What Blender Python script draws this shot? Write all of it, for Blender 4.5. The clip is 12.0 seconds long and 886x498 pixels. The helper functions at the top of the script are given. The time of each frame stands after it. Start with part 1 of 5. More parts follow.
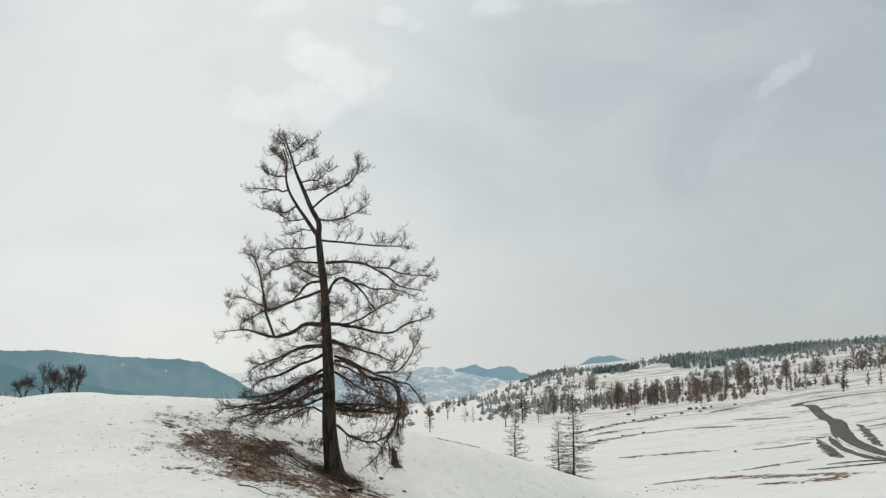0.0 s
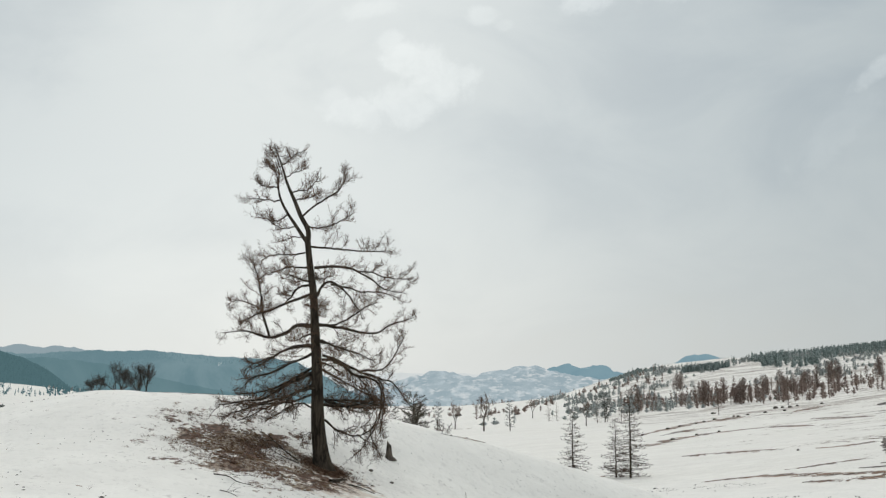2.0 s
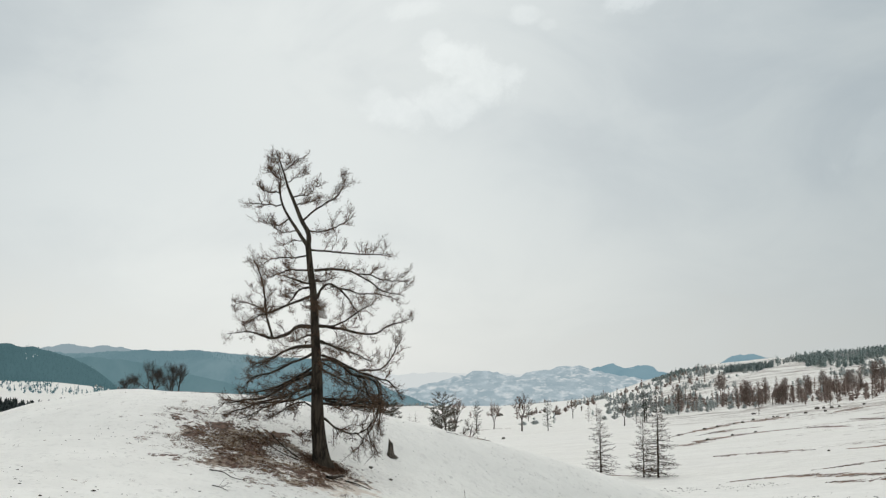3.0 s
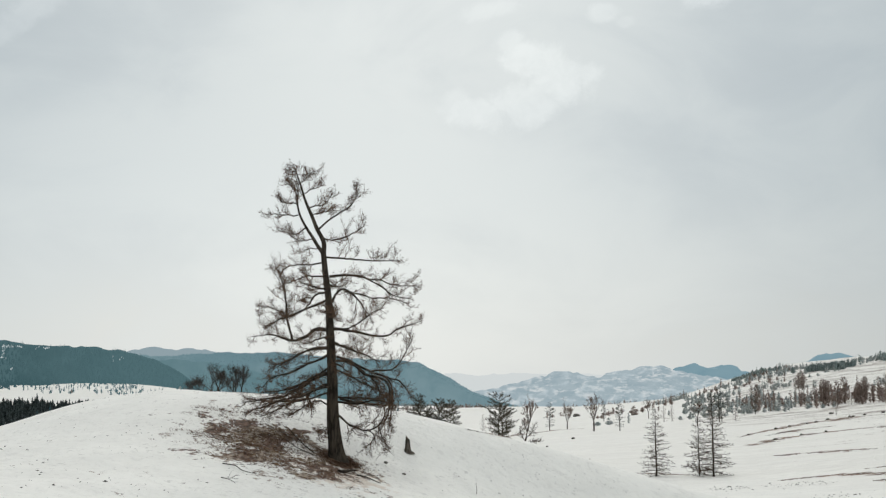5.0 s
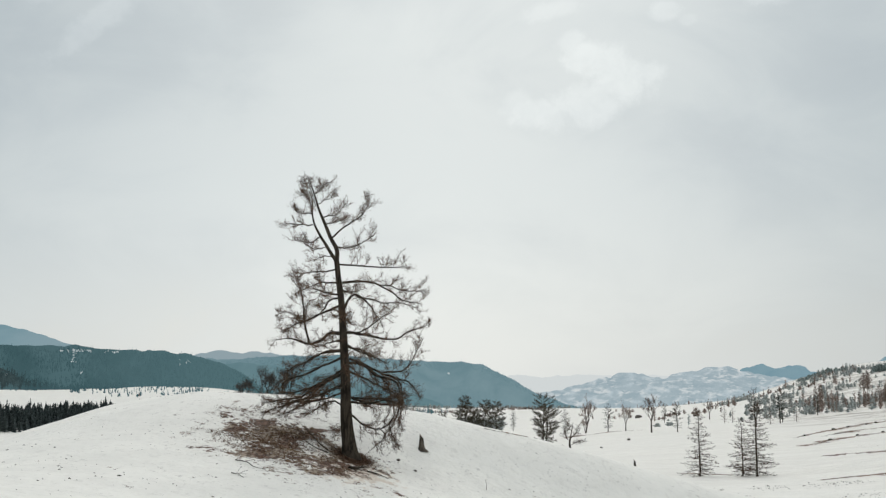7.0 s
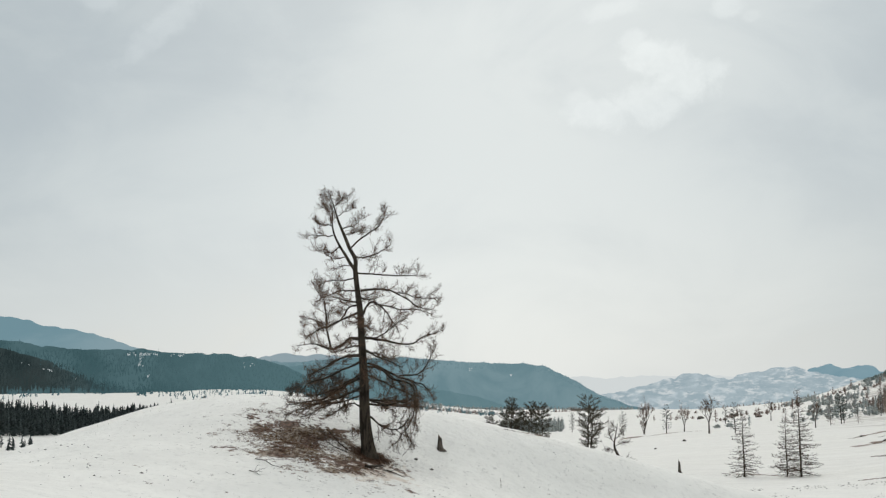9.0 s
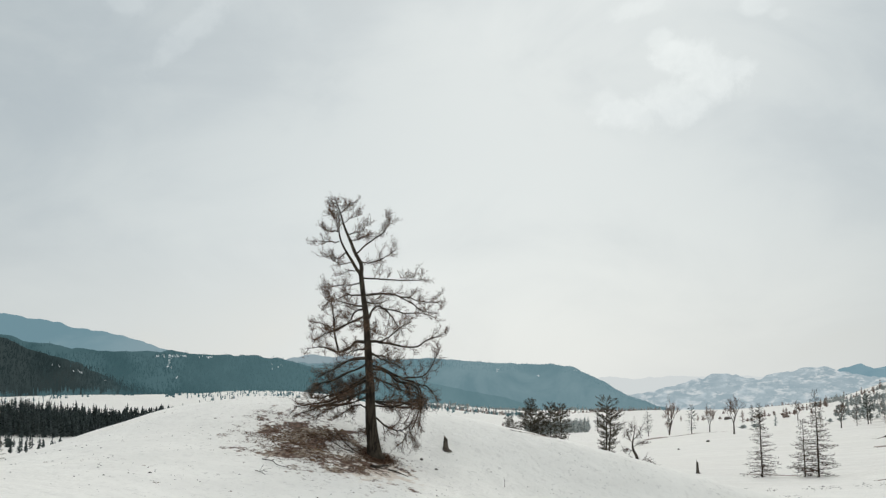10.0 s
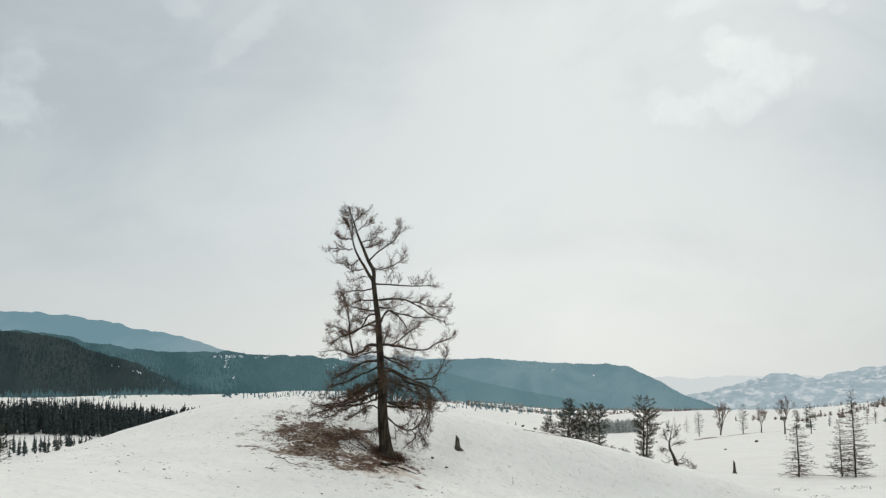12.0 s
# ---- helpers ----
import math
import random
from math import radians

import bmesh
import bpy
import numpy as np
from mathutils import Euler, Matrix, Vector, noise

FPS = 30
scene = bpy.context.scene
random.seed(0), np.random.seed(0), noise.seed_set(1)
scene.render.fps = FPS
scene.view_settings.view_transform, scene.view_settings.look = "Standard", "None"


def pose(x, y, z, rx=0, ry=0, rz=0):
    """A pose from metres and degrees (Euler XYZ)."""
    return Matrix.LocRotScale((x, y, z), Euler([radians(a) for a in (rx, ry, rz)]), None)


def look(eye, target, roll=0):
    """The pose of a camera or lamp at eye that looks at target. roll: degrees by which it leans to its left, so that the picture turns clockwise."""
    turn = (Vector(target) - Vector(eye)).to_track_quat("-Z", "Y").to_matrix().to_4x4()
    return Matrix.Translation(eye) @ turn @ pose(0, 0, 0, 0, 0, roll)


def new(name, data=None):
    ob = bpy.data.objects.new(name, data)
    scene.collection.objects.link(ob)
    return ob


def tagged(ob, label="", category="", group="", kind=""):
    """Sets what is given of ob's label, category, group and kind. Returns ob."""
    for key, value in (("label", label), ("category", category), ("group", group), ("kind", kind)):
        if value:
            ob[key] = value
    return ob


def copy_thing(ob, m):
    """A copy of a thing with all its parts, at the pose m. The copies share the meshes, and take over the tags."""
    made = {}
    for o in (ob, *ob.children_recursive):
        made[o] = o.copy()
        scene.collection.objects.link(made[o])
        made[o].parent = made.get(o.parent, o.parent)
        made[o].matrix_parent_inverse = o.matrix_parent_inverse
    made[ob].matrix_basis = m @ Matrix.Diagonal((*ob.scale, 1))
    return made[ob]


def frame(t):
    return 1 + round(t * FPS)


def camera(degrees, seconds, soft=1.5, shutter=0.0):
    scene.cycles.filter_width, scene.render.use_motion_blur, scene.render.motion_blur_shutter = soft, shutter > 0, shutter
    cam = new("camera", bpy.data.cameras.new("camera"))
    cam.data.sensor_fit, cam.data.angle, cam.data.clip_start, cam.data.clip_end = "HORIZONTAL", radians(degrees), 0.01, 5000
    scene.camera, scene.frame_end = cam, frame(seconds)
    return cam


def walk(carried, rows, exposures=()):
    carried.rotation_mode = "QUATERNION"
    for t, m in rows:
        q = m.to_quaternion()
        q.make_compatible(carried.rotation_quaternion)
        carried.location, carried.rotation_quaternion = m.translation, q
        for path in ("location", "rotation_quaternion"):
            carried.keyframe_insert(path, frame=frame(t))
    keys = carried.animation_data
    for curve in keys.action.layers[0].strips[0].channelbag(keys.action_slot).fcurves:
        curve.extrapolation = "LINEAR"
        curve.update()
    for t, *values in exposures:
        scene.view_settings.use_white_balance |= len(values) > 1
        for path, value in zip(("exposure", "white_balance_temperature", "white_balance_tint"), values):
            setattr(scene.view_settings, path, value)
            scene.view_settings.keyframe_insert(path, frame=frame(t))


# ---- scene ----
cam = camera(40.8, 12.0, soft=1.3)
PATH = [
    (0, (-1.362, 0.036, 2.229), (-1.31, 2.02, 2.475), -0.2),
    (0.5, (-0.475, -0.476, 2.223), (-0.464, 1.509, 2.468), -0.2),
    (1, (0.344, -0.966, 2.201), (0.319, 1.019, 2.446), -0.2),
    (1.5, (1.246, -1.475, 2.161), (1.18, 0.509, 2.407), -0.3),
    (2, (2.042, -1.934, 2.142), (1.939, 0.048, 2.387), -0.2),
    (2.5, (2.851, -2.352, 2.124), (2.709, -0.372, 2.369), -0.2),
    (3, (3.604, -2.776, 2.117), (3.428, -0.799, 2.362), -0.1),
    (5, (6.209, -4.506, 2.029), (5.901, -2.545, 2.276), -0.3),
    (5.5, (6.795, -4.892, 1.997), (6.463, -2.935, 2.245), -0.4),
    (6, (7.357, -5.291, 1.967), (6.998, -3.339, 2.216), -0.4),
    (6.5, (7.917, -5.636, 1.954), (7.531, -3.689, 2.203), -0.5),
    (7, (8.472, -6.002, 1.945), (8.06, -4.061, 2.196), -0.5),
    (9, (10.695, -7.575, 1.928), (10.182, -5.659, 2.183), -0.7),
    (9.5, (11.306, -8.02, 1.936), (10.769, -6.11, 2.192), -0.7),
    (10, (11.867, -8.405, 1.943), (11.31, -6.501, 2.2), -0.8),
    (10.5, (12.47, -8.749, 1.956), (11.891, -6.852, 2.214), -0.9),
    (11, (13.064, -9.085, 1.964), (12.464, -7.194, 2.222), -0.8),
    (11.5, (13.638, -9.393, 1.951), (13.016, -7.51, 2.209), -0.8),
    (12, (14.186, -9.634, 1.946), (13.541, -7.759, 2.204), -0.8),
]
walk(cam, [(t, look(eye, target, roll)) for t, eye, target, roll in PATH])

# ---- sky and sun ----
SUN_AZ, SUN_EL = -10.5, 24.0          # degrees right of +y, degrees up
sun_way = Vector((math.sin(radians(SUN_AZ)) * math.cos(radians(SUN_EL)), math.cos(radians(SUN_AZ)) * math.cos(radians(SUN_EL)), math.sin(radians(SUN_EL))))
sun = new("sun", bpy.data.lights.new("sun", "SUN"))
sun.data.energy, sun.data.angle, sun.data.color = 0.85, radians(10), (1.0, 0.95, 0.88)
sun.matrix_world = look(sun_way * 100, (0, 0, 0))


class Nodes:
    """A short way to write node trees."""

    def __init__(self, tree):
        self.tree = tree
        tree.nodes.clear()

    def add(self, kind, values=(), **props):
        n = self.tree.nodes.new(kind)
        for key, value in props.items():
            setattr(n, key, value)
        for key, value in dict(values).items():
            if isinstance(value, bpy.types.NodeSocket):
                self.tree.links.new(value, n.inputs[key])
            else:
                n.inputs[key].default_value = value
        return n

    def maths(self, what, a, b=0.0, c=0.0, clamp=False):
        return self.add("ShaderNodeMath", {0: a, 1: b, 2: c}, operation=what, use_clamp=clamp).outputs[0]

    def vec(self, what, a, b=(0, 0, 0)):
        n = self.add("ShaderNodeVectorMath", {0: a, 1: b}, operation=what)
        return n.outputs["Value"] if what in ("DOT_PRODUCT", "LENGTH", "DISTANCE") else n.outputs[0]

    def noise(self, where, scale, detail=4.0, rough=0.55, warp=0.0):
        return self.add("ShaderNodeTexNoise", {"Vector": where, "Scale": scale, "Detail": detail, "Roughness": rough, "Distortion": warp}).outputs["Fac"]

    def step(self, v, a, b, lo=0.0, hi=1.0):
        return self.add("ShaderNodeMapRange", {"Value": v, "From Min": a, "From Max": b, "To Min": lo, "To Max": hi}, interpolation_type="SMOOTHSTEP").outputs[0]

    def mix(self, fac, a, b):
        n = self.add("ShaderNodeMix", {0: fac, 6: a, 7: b}, data_type="RGBA")
        return n.outputs[2]


# bearing, height, half width, half height, lean (degrees), brightness
CLOUDS = ((-4.4, 16.18, 1.75, 1, -10, 0.1), (-5.6, 16.98, 1, 0.55, 15, 0.07), (-2.9, 15.08, 1.6, 1.35, -30, 0.1), (-1.75, 15.33, 0.8, 0.6, 10, 0.09), (-5, 13.88, 2.1, 1.2, -8, 0.09), (-7.2, 13.58, 1.8, 0.85, -6, 0.085), (-8.3, 14.08, 1, 0.75, 40, 0.05),
          (-6.4, 18.43, 1.6, 0.5, 10, 0.05), (4.2, 18.63, 1.3, 0.75, 10, 0.12), (8.8, 19.03, 2.6, 0.65, 0, 0.1), (-0.9, 18.08, 0.8, 0.5, 0, 0.07), (0.1, 17.63, 0.5, 0.3, 0, 0.04),
          (17.7, 14.53, 1.7, 0.5, 36, 0.1), (-39.4, 13.75, 2, 1.3, -20, 0.1), (-38.9, 15.65, 1.4, 1.2, 30, 0.08), (-28.6, 17.45, 3.2, 0.7, 42, 0.06), (-31.6, 18.65, 1.2, 0.7, 0, 0.06), (16, 12.33, 3.4, 1, 40, 0.03))


def build_sky():
    world = bpy.data.worlds.new("sky")
    scene.world = world
    world.use_nodes = True
    g = Nodes(world.node_tree)
    way = g.vec("NORMALIZE", g.add("ShaderNodeTexCoord").outputs["Generated"])
    height = g.add("ShaderNodeSeparateXYZ", {0: way}).outputs["Z"]
    blue = g.add("ShaderNodeTexSky", sky_type="NISHITA", sun_disc=False, sun_elevation=radians(SUN_EL), sun_rotation=radians(SUN_AZ), air_density=1.2, dust_density=2.0)
    clear = g.mix(1.0, (0, 0, 0, 1), blue.outputs[0])
    clear = g.vec("SCALE", clear)
    clear.node.inputs["Scale"].default_value = 0.10
    # high veil: brighter overhead and round the hidden sun, grey-blue away from it
    flat = g.vec("MULTIPLY", way, (1.0, 1.0, 2.6))
    broad = g.noise(flat, 1.9, 3.0, 0.5, 0.5)
    fine = g.noise(g.vec("MULTIPLY", way, (1.0, 1.0, 1.7)), 6.5, 6.0, 0.58, 0.5)
    wisp = g.maths("ADD", g.maths("MULTIPLY", broad, 0.62), g.maths("MULTIPLY", fine, 0.38))
    veil = g.mix(g.step(wisp, 0.36, 0.62), (0.325, 0.388, 0.432, 1), (0.415, 0.472, 0.497, 1))
    haze = g.mix(g.step(wisp, 0.3, 0.65), (0.435, 0.48, 0.495, 1), (0.495, 0.535, 0.54, 1))
    veil = g.mix(g.step(height, 0.02, 0.20), haze, veil)
    veil = g.mix(g.step(height, 0.38, 0.95), veil, (1.22, 1.25, 1.27, 1))
    colour = g.mix(g.step(wisp, 0.1, 0.5, 0.88, 0.98), clear, veil)
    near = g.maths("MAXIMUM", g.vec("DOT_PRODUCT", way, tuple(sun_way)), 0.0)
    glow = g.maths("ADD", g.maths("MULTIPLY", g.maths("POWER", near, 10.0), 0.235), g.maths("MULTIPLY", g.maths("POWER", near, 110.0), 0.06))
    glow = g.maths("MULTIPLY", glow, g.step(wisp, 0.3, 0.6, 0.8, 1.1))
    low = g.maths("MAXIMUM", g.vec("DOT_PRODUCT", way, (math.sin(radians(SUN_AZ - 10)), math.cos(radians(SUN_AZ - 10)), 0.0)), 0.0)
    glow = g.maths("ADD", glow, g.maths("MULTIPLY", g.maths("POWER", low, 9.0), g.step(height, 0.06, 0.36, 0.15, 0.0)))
    # a few sunlit cumulus scraps
    edge = g.maths("SUBTRACT", g.noise(way, 34.0, 8.0, 0.66, 0.3), 0.5)
    puff = g.step(g.noise(way, 55.0, 6.0, 0.6, 0.3), 0.3, 0.66, 0.62, 1.0)
    cumulus = 0.0
    for az, el, wide, tall, lean, amount in CLOUDS:
        c = Vector((math.sin(radians(az)) * math.cos(radians(el)), math.cos(radians(az)) * math.cos(radians(el)), math.sin(radians(el))))
        e1 = c.cross(Vector((0, 0, 1))).normalized()
        e2 = e1.cross(c)
        a = e1 * math.cos(radians(lean)) + e2 * math.sin(radians(lean))
        b = e2 * math.cos(radians(lean)) - e1 * math.sin(radians(lean))
        u = g.maths("MULTIPLY", g.vec("DOT_PRODUCT", way, tuple(a)), 1 / math.sin(radians(wide)))
        v = g.maths("MULTIPLY", g.vec("DOT_PRODUCT", way, tuple(b)), 1 / math.sin(radians(tall)))
        d = g.maths("SQRT", g.maths("ADD", g.maths("MULTIPLY", u, u), g.maths("MULTIPLY", v, v)))
        d = g.maths("ADD", d, g.maths("MULTIPLY", edge, 2.0))
        ahead = g.maths("GREATER_THAN", g.vec("DOT_PRODUCT", way, tuple(c)), 0.0)
        body = g.maths("MULTIPLY", g.step(d, 0.42, 1.12, 1.0, 0.0), ahead)
        cumulus = g.maths("MAXIMUM", cumulus, g.maths("MULTIPLY", body, amount))
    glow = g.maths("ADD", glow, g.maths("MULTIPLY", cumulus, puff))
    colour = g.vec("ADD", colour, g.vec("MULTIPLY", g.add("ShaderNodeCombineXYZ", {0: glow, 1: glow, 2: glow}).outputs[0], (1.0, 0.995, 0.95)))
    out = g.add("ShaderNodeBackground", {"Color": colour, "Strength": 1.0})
    g.add("ShaderNodeOutputWorld", {0: out.outputs[0]})


build_sky()

# ---- materials ----
def material(name, build):
    m = bpy.data.materials.new(name)
    m.use_nodes = True
    g = Nodes(m.node_tree)
    shader = build(g)
    g.add("ShaderNodeOutputMaterial", {0: shader})
    return m


def rough_surface(g, colour, rough=0.9, bump=None, depth=0.02, spec=0.2, strength=1.0):
    n = g.add("ShaderNodeBsdfPrincipled", {"Base Color": colour, "Roughness": rough, "Specular IOR Level": spec})
    if bump is not None:
        b = g.add("ShaderNodeBump", {"Height": bump, "Distance": depth, "Strength": strength})
        g.tree.links.new(b.outputs[0], n.inputs["Normal"])
    return n.outputs[0]


def place(g):
    return g.add("ShaderNodeNewGeometry").outputs["Position"]


def snow_and_earth(g):
    p = place(g)
    xyz = g.add("ShaderNodeSeparateXYZ", {0: p})
    big, mid = g.noise(p, 0.05, 3.0), g.noise(p, 0.55, 5.0)
    tiny = g.noise(p, 7.0, 6.0, 0.65)
    snow = g.mix(g.step(mid, 0.3, 0.7), (0.70, 0.688, 0.638, 1), (0.785, 0.772, 0.716, 1))
    snow = g.mix(g.step(big, 0.35, 0.7), g.mix(0.5, snow, (0.74, 0.728, 0.685, 1)), snow)
    grey = g.step(g.noise(g.vec("MULTIPLY", p, (1.0, 0.75, 0.0)), 2.6, 6.0, 0.66, 0.3), 0.53, 0.68, 0.0, 0.4)
    snow = g.mix(grey, snow, (0.56, 0.545, 0.51, 1))
    # dimples in the near snow, drawn as darker grey in the colour
    dimple_grey = g.maths("MULTIPLY", g.step(g.noise(g.vec("MULTIPLY", p, (1.0, 0.6, 0.0)), 5.5, 4.0, 0.6, 0.2), 0.58, 0.66), g.step(g.noise(p, 0.45, 3.0, 0.6), 0.47, 0.58, 0.0, 0.5))
    snow = g.mix(dimple_grey, snow, (0.42, 0.405, 0.38, 1))
    # bare ground under the lone larch
    d = g.vec("SUBTRACT", p, (-5.25, 33.0, 0.0))
    d = g.add("ShaderNodeVectorRotate", {"Vector": d, "Angle": radians(-27)}, rotation_type="Z_AXIS").outputs[0]
    d = g.vec("LENGTH", g.vec("MULTIPLY", d, (0.27, 0.175, 0.0)))
    beside = g.vec("LENGTH", g.vec("MULTIPLY", g.vec("SUBTRACT", p, (-5.4, 35.3, 0.0)), (0.36, 0.45, 0.0)))
    d = g.maths("MINIMUM", d, g.maths("ADD", beside, 0.12))
    ragged = g.maths("ADD", d, g.maths("MULTIPLY", g.maths("SUBTRACT", g.noise(g.vec("MULTIPLY", p, (1.0, 0.75, 0.0)), 1.5, 8.0, 0.72, 0.2), 0.5), 2.8))
    bare = g.step(ragged, 0.25, 1.05, 1.0, 0.0)
    foot = g.vec("LENGTH", g.vec("MULTIPLY", g.vec("SUBTRACT", p, (-3.2, 34.3, 0.0)), (0.8, 0.7, 0.0)))
    foot = g.step(g.maths("ADD", foot, g.maths("MULTIPLY", g.maths("SUBTRACT", g.noise(p, 2.2, 6.0, 0.6), 0.5), 2.6)), 0.6, 1.2, 1.0, 0.0)
    hollow = g.vec("LENGTH", g.vec("MULTIPLY", g.vec("SUBTRACT", p, (-4.75, 34.55, 0.0)), (1.3, 1.0, 0.0)))
    bare = g.maths("MULTIPLY", bare, g.step(g.maths("ADD", hollow, g.maths("MULTIPLY", mid, 0.8)), 0.7, 1.3, 0.62, 1.0))
    bare = g.maths("MAXIMUM", bare, foot)
    # grass tips and crumbs showing through on the knoll
    around = g.step(g.vec("LENGTH", g.vec("MULTIPLY", g.vec("SUBTRACT", p, (-4.0, 29.0, 0.0)), (0.09, 0.10, 0.0))), 0.5, 1.3, 1.0, 0.0)
    crumbs = g.step(g.noise(g.vec("MULTIPLY", p, (1.0, 0.7, 1.0)), 3.2, 5.0, 0.62), 0.63, 0.70)
    crumbs = g.maths("MULTIPLY", crumbs, g.maths("MULTIPLY", around, g.step(g.noise(p, 0.35, 2.0), 0.42, 0.62)))
    # wind-bared streaks along the slope of the far side
    along = g.add("ShaderNodeVectorRotate", {"Vector": p, "Angle": radians(-8)}, rotation_type="Z_AXIS").outputs[0]
    streak = g.noise(g.vec("MULTIPLY", along, (0.045, 0.21, 0.0)), 1.0, 8.0, 0.68, 1.2)
    region = g.maths("MULTIPLY", g.step(g.maths("SUBTRACT", xyz.outputs["X"], g.maths("MULTIPLY", xyz.outputs["Y"], 0.10)), 0.0, 45.0), g.step(xyz.outputs["Y"], 75.0, 130.0))
    streak = g.maths("MULTIPLY", g.step(streak, 0.562, 0.59), region)
    flats = g.maths("MAXIMUM", region, g.step(xyz.outputs["Y"], 62.0, 100.0, 0.0, 0.85))
    crust = g.maths("MULTIPLY", flats, g.step(g.noise(g.vec("MULTIPLY", along, (0.05, 0.16, 0.0)), 1.0, 7.0, 0.7, 0.6), 0.36, 0.62, 0.10, 0.45))
    snow = g.mix(crust, snow, (0.60, 0.575, 0.53, 1))
    ramp = g.maths("MULTIPLY", g.step(xyz.outputs["Y"], 225.0, 330.0), g.step(g.maths("SUBTRACT", xyz.outputs["X"], g.maths("MULTIPLY", xyz.outputs["Y"], 0.05)), 0.0, 30.0))
    mottle = g.maths("ADD", g.maths("MULTIPLY", g.noise(g.vec("MULTIPLY", along, (0.020, 0.085, 0.0)), 1.0, 9.0, 0.70, 0.8), 0.6), g.maths("MULTIPLY", g.noise(g.vec("MULTIPLY", along, (0.10, 0.22, 0.0)), 1.0, 5.0, 0.7), 0.4))
    bare = g.maths("MAXIMUM", bare, g.maths("MAXIMUM", g.maths("MULTIPLY", crumbs, 0.8), g.maths("MULTIPLY", streak, 0.85)))
    pepper = g.noise(g.vec("MULTIPLY", p, (1.0, 0.7, 0.0)), 6.0, 8.0, 0.72, 0.1)
    mats = g.noise(g.vec("MULTIPLY", p, (1.0, 0.42, 0.0)), 1.0, 6.0, 0.62, 0.3)
    cover = g.maths("ADD", g.maths("MULTIPLY", pepper, 0.55), g.maths("ADD", g.maths("MULTIPLY", mats, 0.75), g.maths("MULTIPLY", bare, 0.19)))
    thin = g.maths("MULTIPLY", g.step(cover, 0.745, 0.815), g.step(bare, 0.02, 0.2))
    ring = g.vec("LENGTH", g.vec("MULTIPLY", g.vec("SUBTRACT", p, (-3.55, 34.6, 0.0)), (1.0, 0.75, 0.0)))
    ring = g.step(g.maths("ADD", ring, g.maths("MULTIPLY", g.maths("SUBTRACT", g.noise(p, 3.5, 6.0, 0.7), 0.5), 1.6)), 0.55, 0.75, 1.0, 0.0)
    thin = g.maths("MAXIMUM", g.maths("MAXIMUM", thin, ring), g.maths("MULTIPLY", ramp, g.step(mottle, 0.495, 0.57, 0.0, 0.6)))
    grain = g.noise(g.vec("MULTIPLY", p, (1.0, 0.4, 0.0)), 7.0, 6.0, 0.7)
    earth = g.mix(g.step(grain, 0.38, 0.62), (0.046, 0.029, 0.020, 1), (0.150, 0.086, 0.058, 1))
    earth = g.mix(g.maths("MULTIPLY", g.step(g.noise(g.vec("MULTIPLY", p, (1.0, 0.45, 0.0)), 0.85, 5.0, 0.62), 0.47, 0.56), g.step(grain, 0.40, 0.56)), earth, (0.30, 0.245, 0.19, 1))
    litter = g.vec("LENGTH", g.vec("MULTIPLY", g.vec("SUBTRACT", p, (-3.0, 32.6, 0.0)), (0.55, 0.34, 0.0)))
    litter = g.step(g.maths("ADD", litter, g.maths("MULTIPLY", g.maths("SUBTRACT", g.noise(g.vec("MULTIPLY", p, (1.0, 0.45, 0.0)), 3.2, 7.0, 0.75), 0.5), 4.0)), 0.35, 0.85, 0.6, 0.0)
    snow = g.mix(litter, snow, (0.52, 0.41, 0.31, 1))
    colour = g.mix(thin, snow, earth)
    snow_lumps = g.noise(g.vec("MULTIPLY", p, (1.0, 0.8, 0.0)), 3.0, 5.0, 0.62, 0.3)
    bump = g.maths("ADD", g.maths("ADD", g.maths("MULTIPLY", mid, 0.6), g.maths("MULTIPLY", snow_lumps, 0.75)), g.maths("ADD", g.maths("MULTIPLY", tiny, 0.12), g.maths("MULTIPLY", bare, -0.15)))
    drift = g.noise(g.vec("MULTIPLY", along, (0.10, 0.28, 0.0)), 1.0, 6.0, 0.6, 0.8)
    bump = g.maths("ADD", bump, g.maths("MULTIPLY", g.maths("MULTIPLY", drift, 4.0), g.step(xyz.outputs["Y"], 60.0, 110.0)))
    return rough_surface(g, colour, 0.85, bump, 0.22, 0.15, 0.6)


def bark(dark, light, scale):
    def build(g):
        p = g.add("ShaderNodeTexCoord").outputs["Object"]
        ridges = g.noise(g.vec("MULTIPLY", p, (1.0, 1.0, 0.22)), scale, 6.0, 0.65, 0.4)
        tone = g.noise(p, scale * 0.12, 3.0)
        colour = g.mix(g.step(ridges, 0.35, 0.65), dark, light)
        colour = g.mix(g.step(tone, 0.4, 0.7, 0.0, 0.5), colour, tuple(0.6 * a for a in light[:3]) + (1,))
        return rough_surface(g, colour, 0.92, ridges, 0.03, 0.1)
    return build


def twig_skin(a, b):
    def build(g):
        rnd = g.add("ShaderNodeNewGeometry").outputs["Random Per Island"]
        return rough_surface(g, g.mix(rnd, a, b), 0.9, spec=0.1)
    return build


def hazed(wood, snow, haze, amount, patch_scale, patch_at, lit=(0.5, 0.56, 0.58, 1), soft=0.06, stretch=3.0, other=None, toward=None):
    """Far slopes: kilometres of bright winter air put in as haze-coloured emission."""
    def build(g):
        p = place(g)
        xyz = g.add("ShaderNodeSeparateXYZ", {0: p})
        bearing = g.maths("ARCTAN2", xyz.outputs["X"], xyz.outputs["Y"])
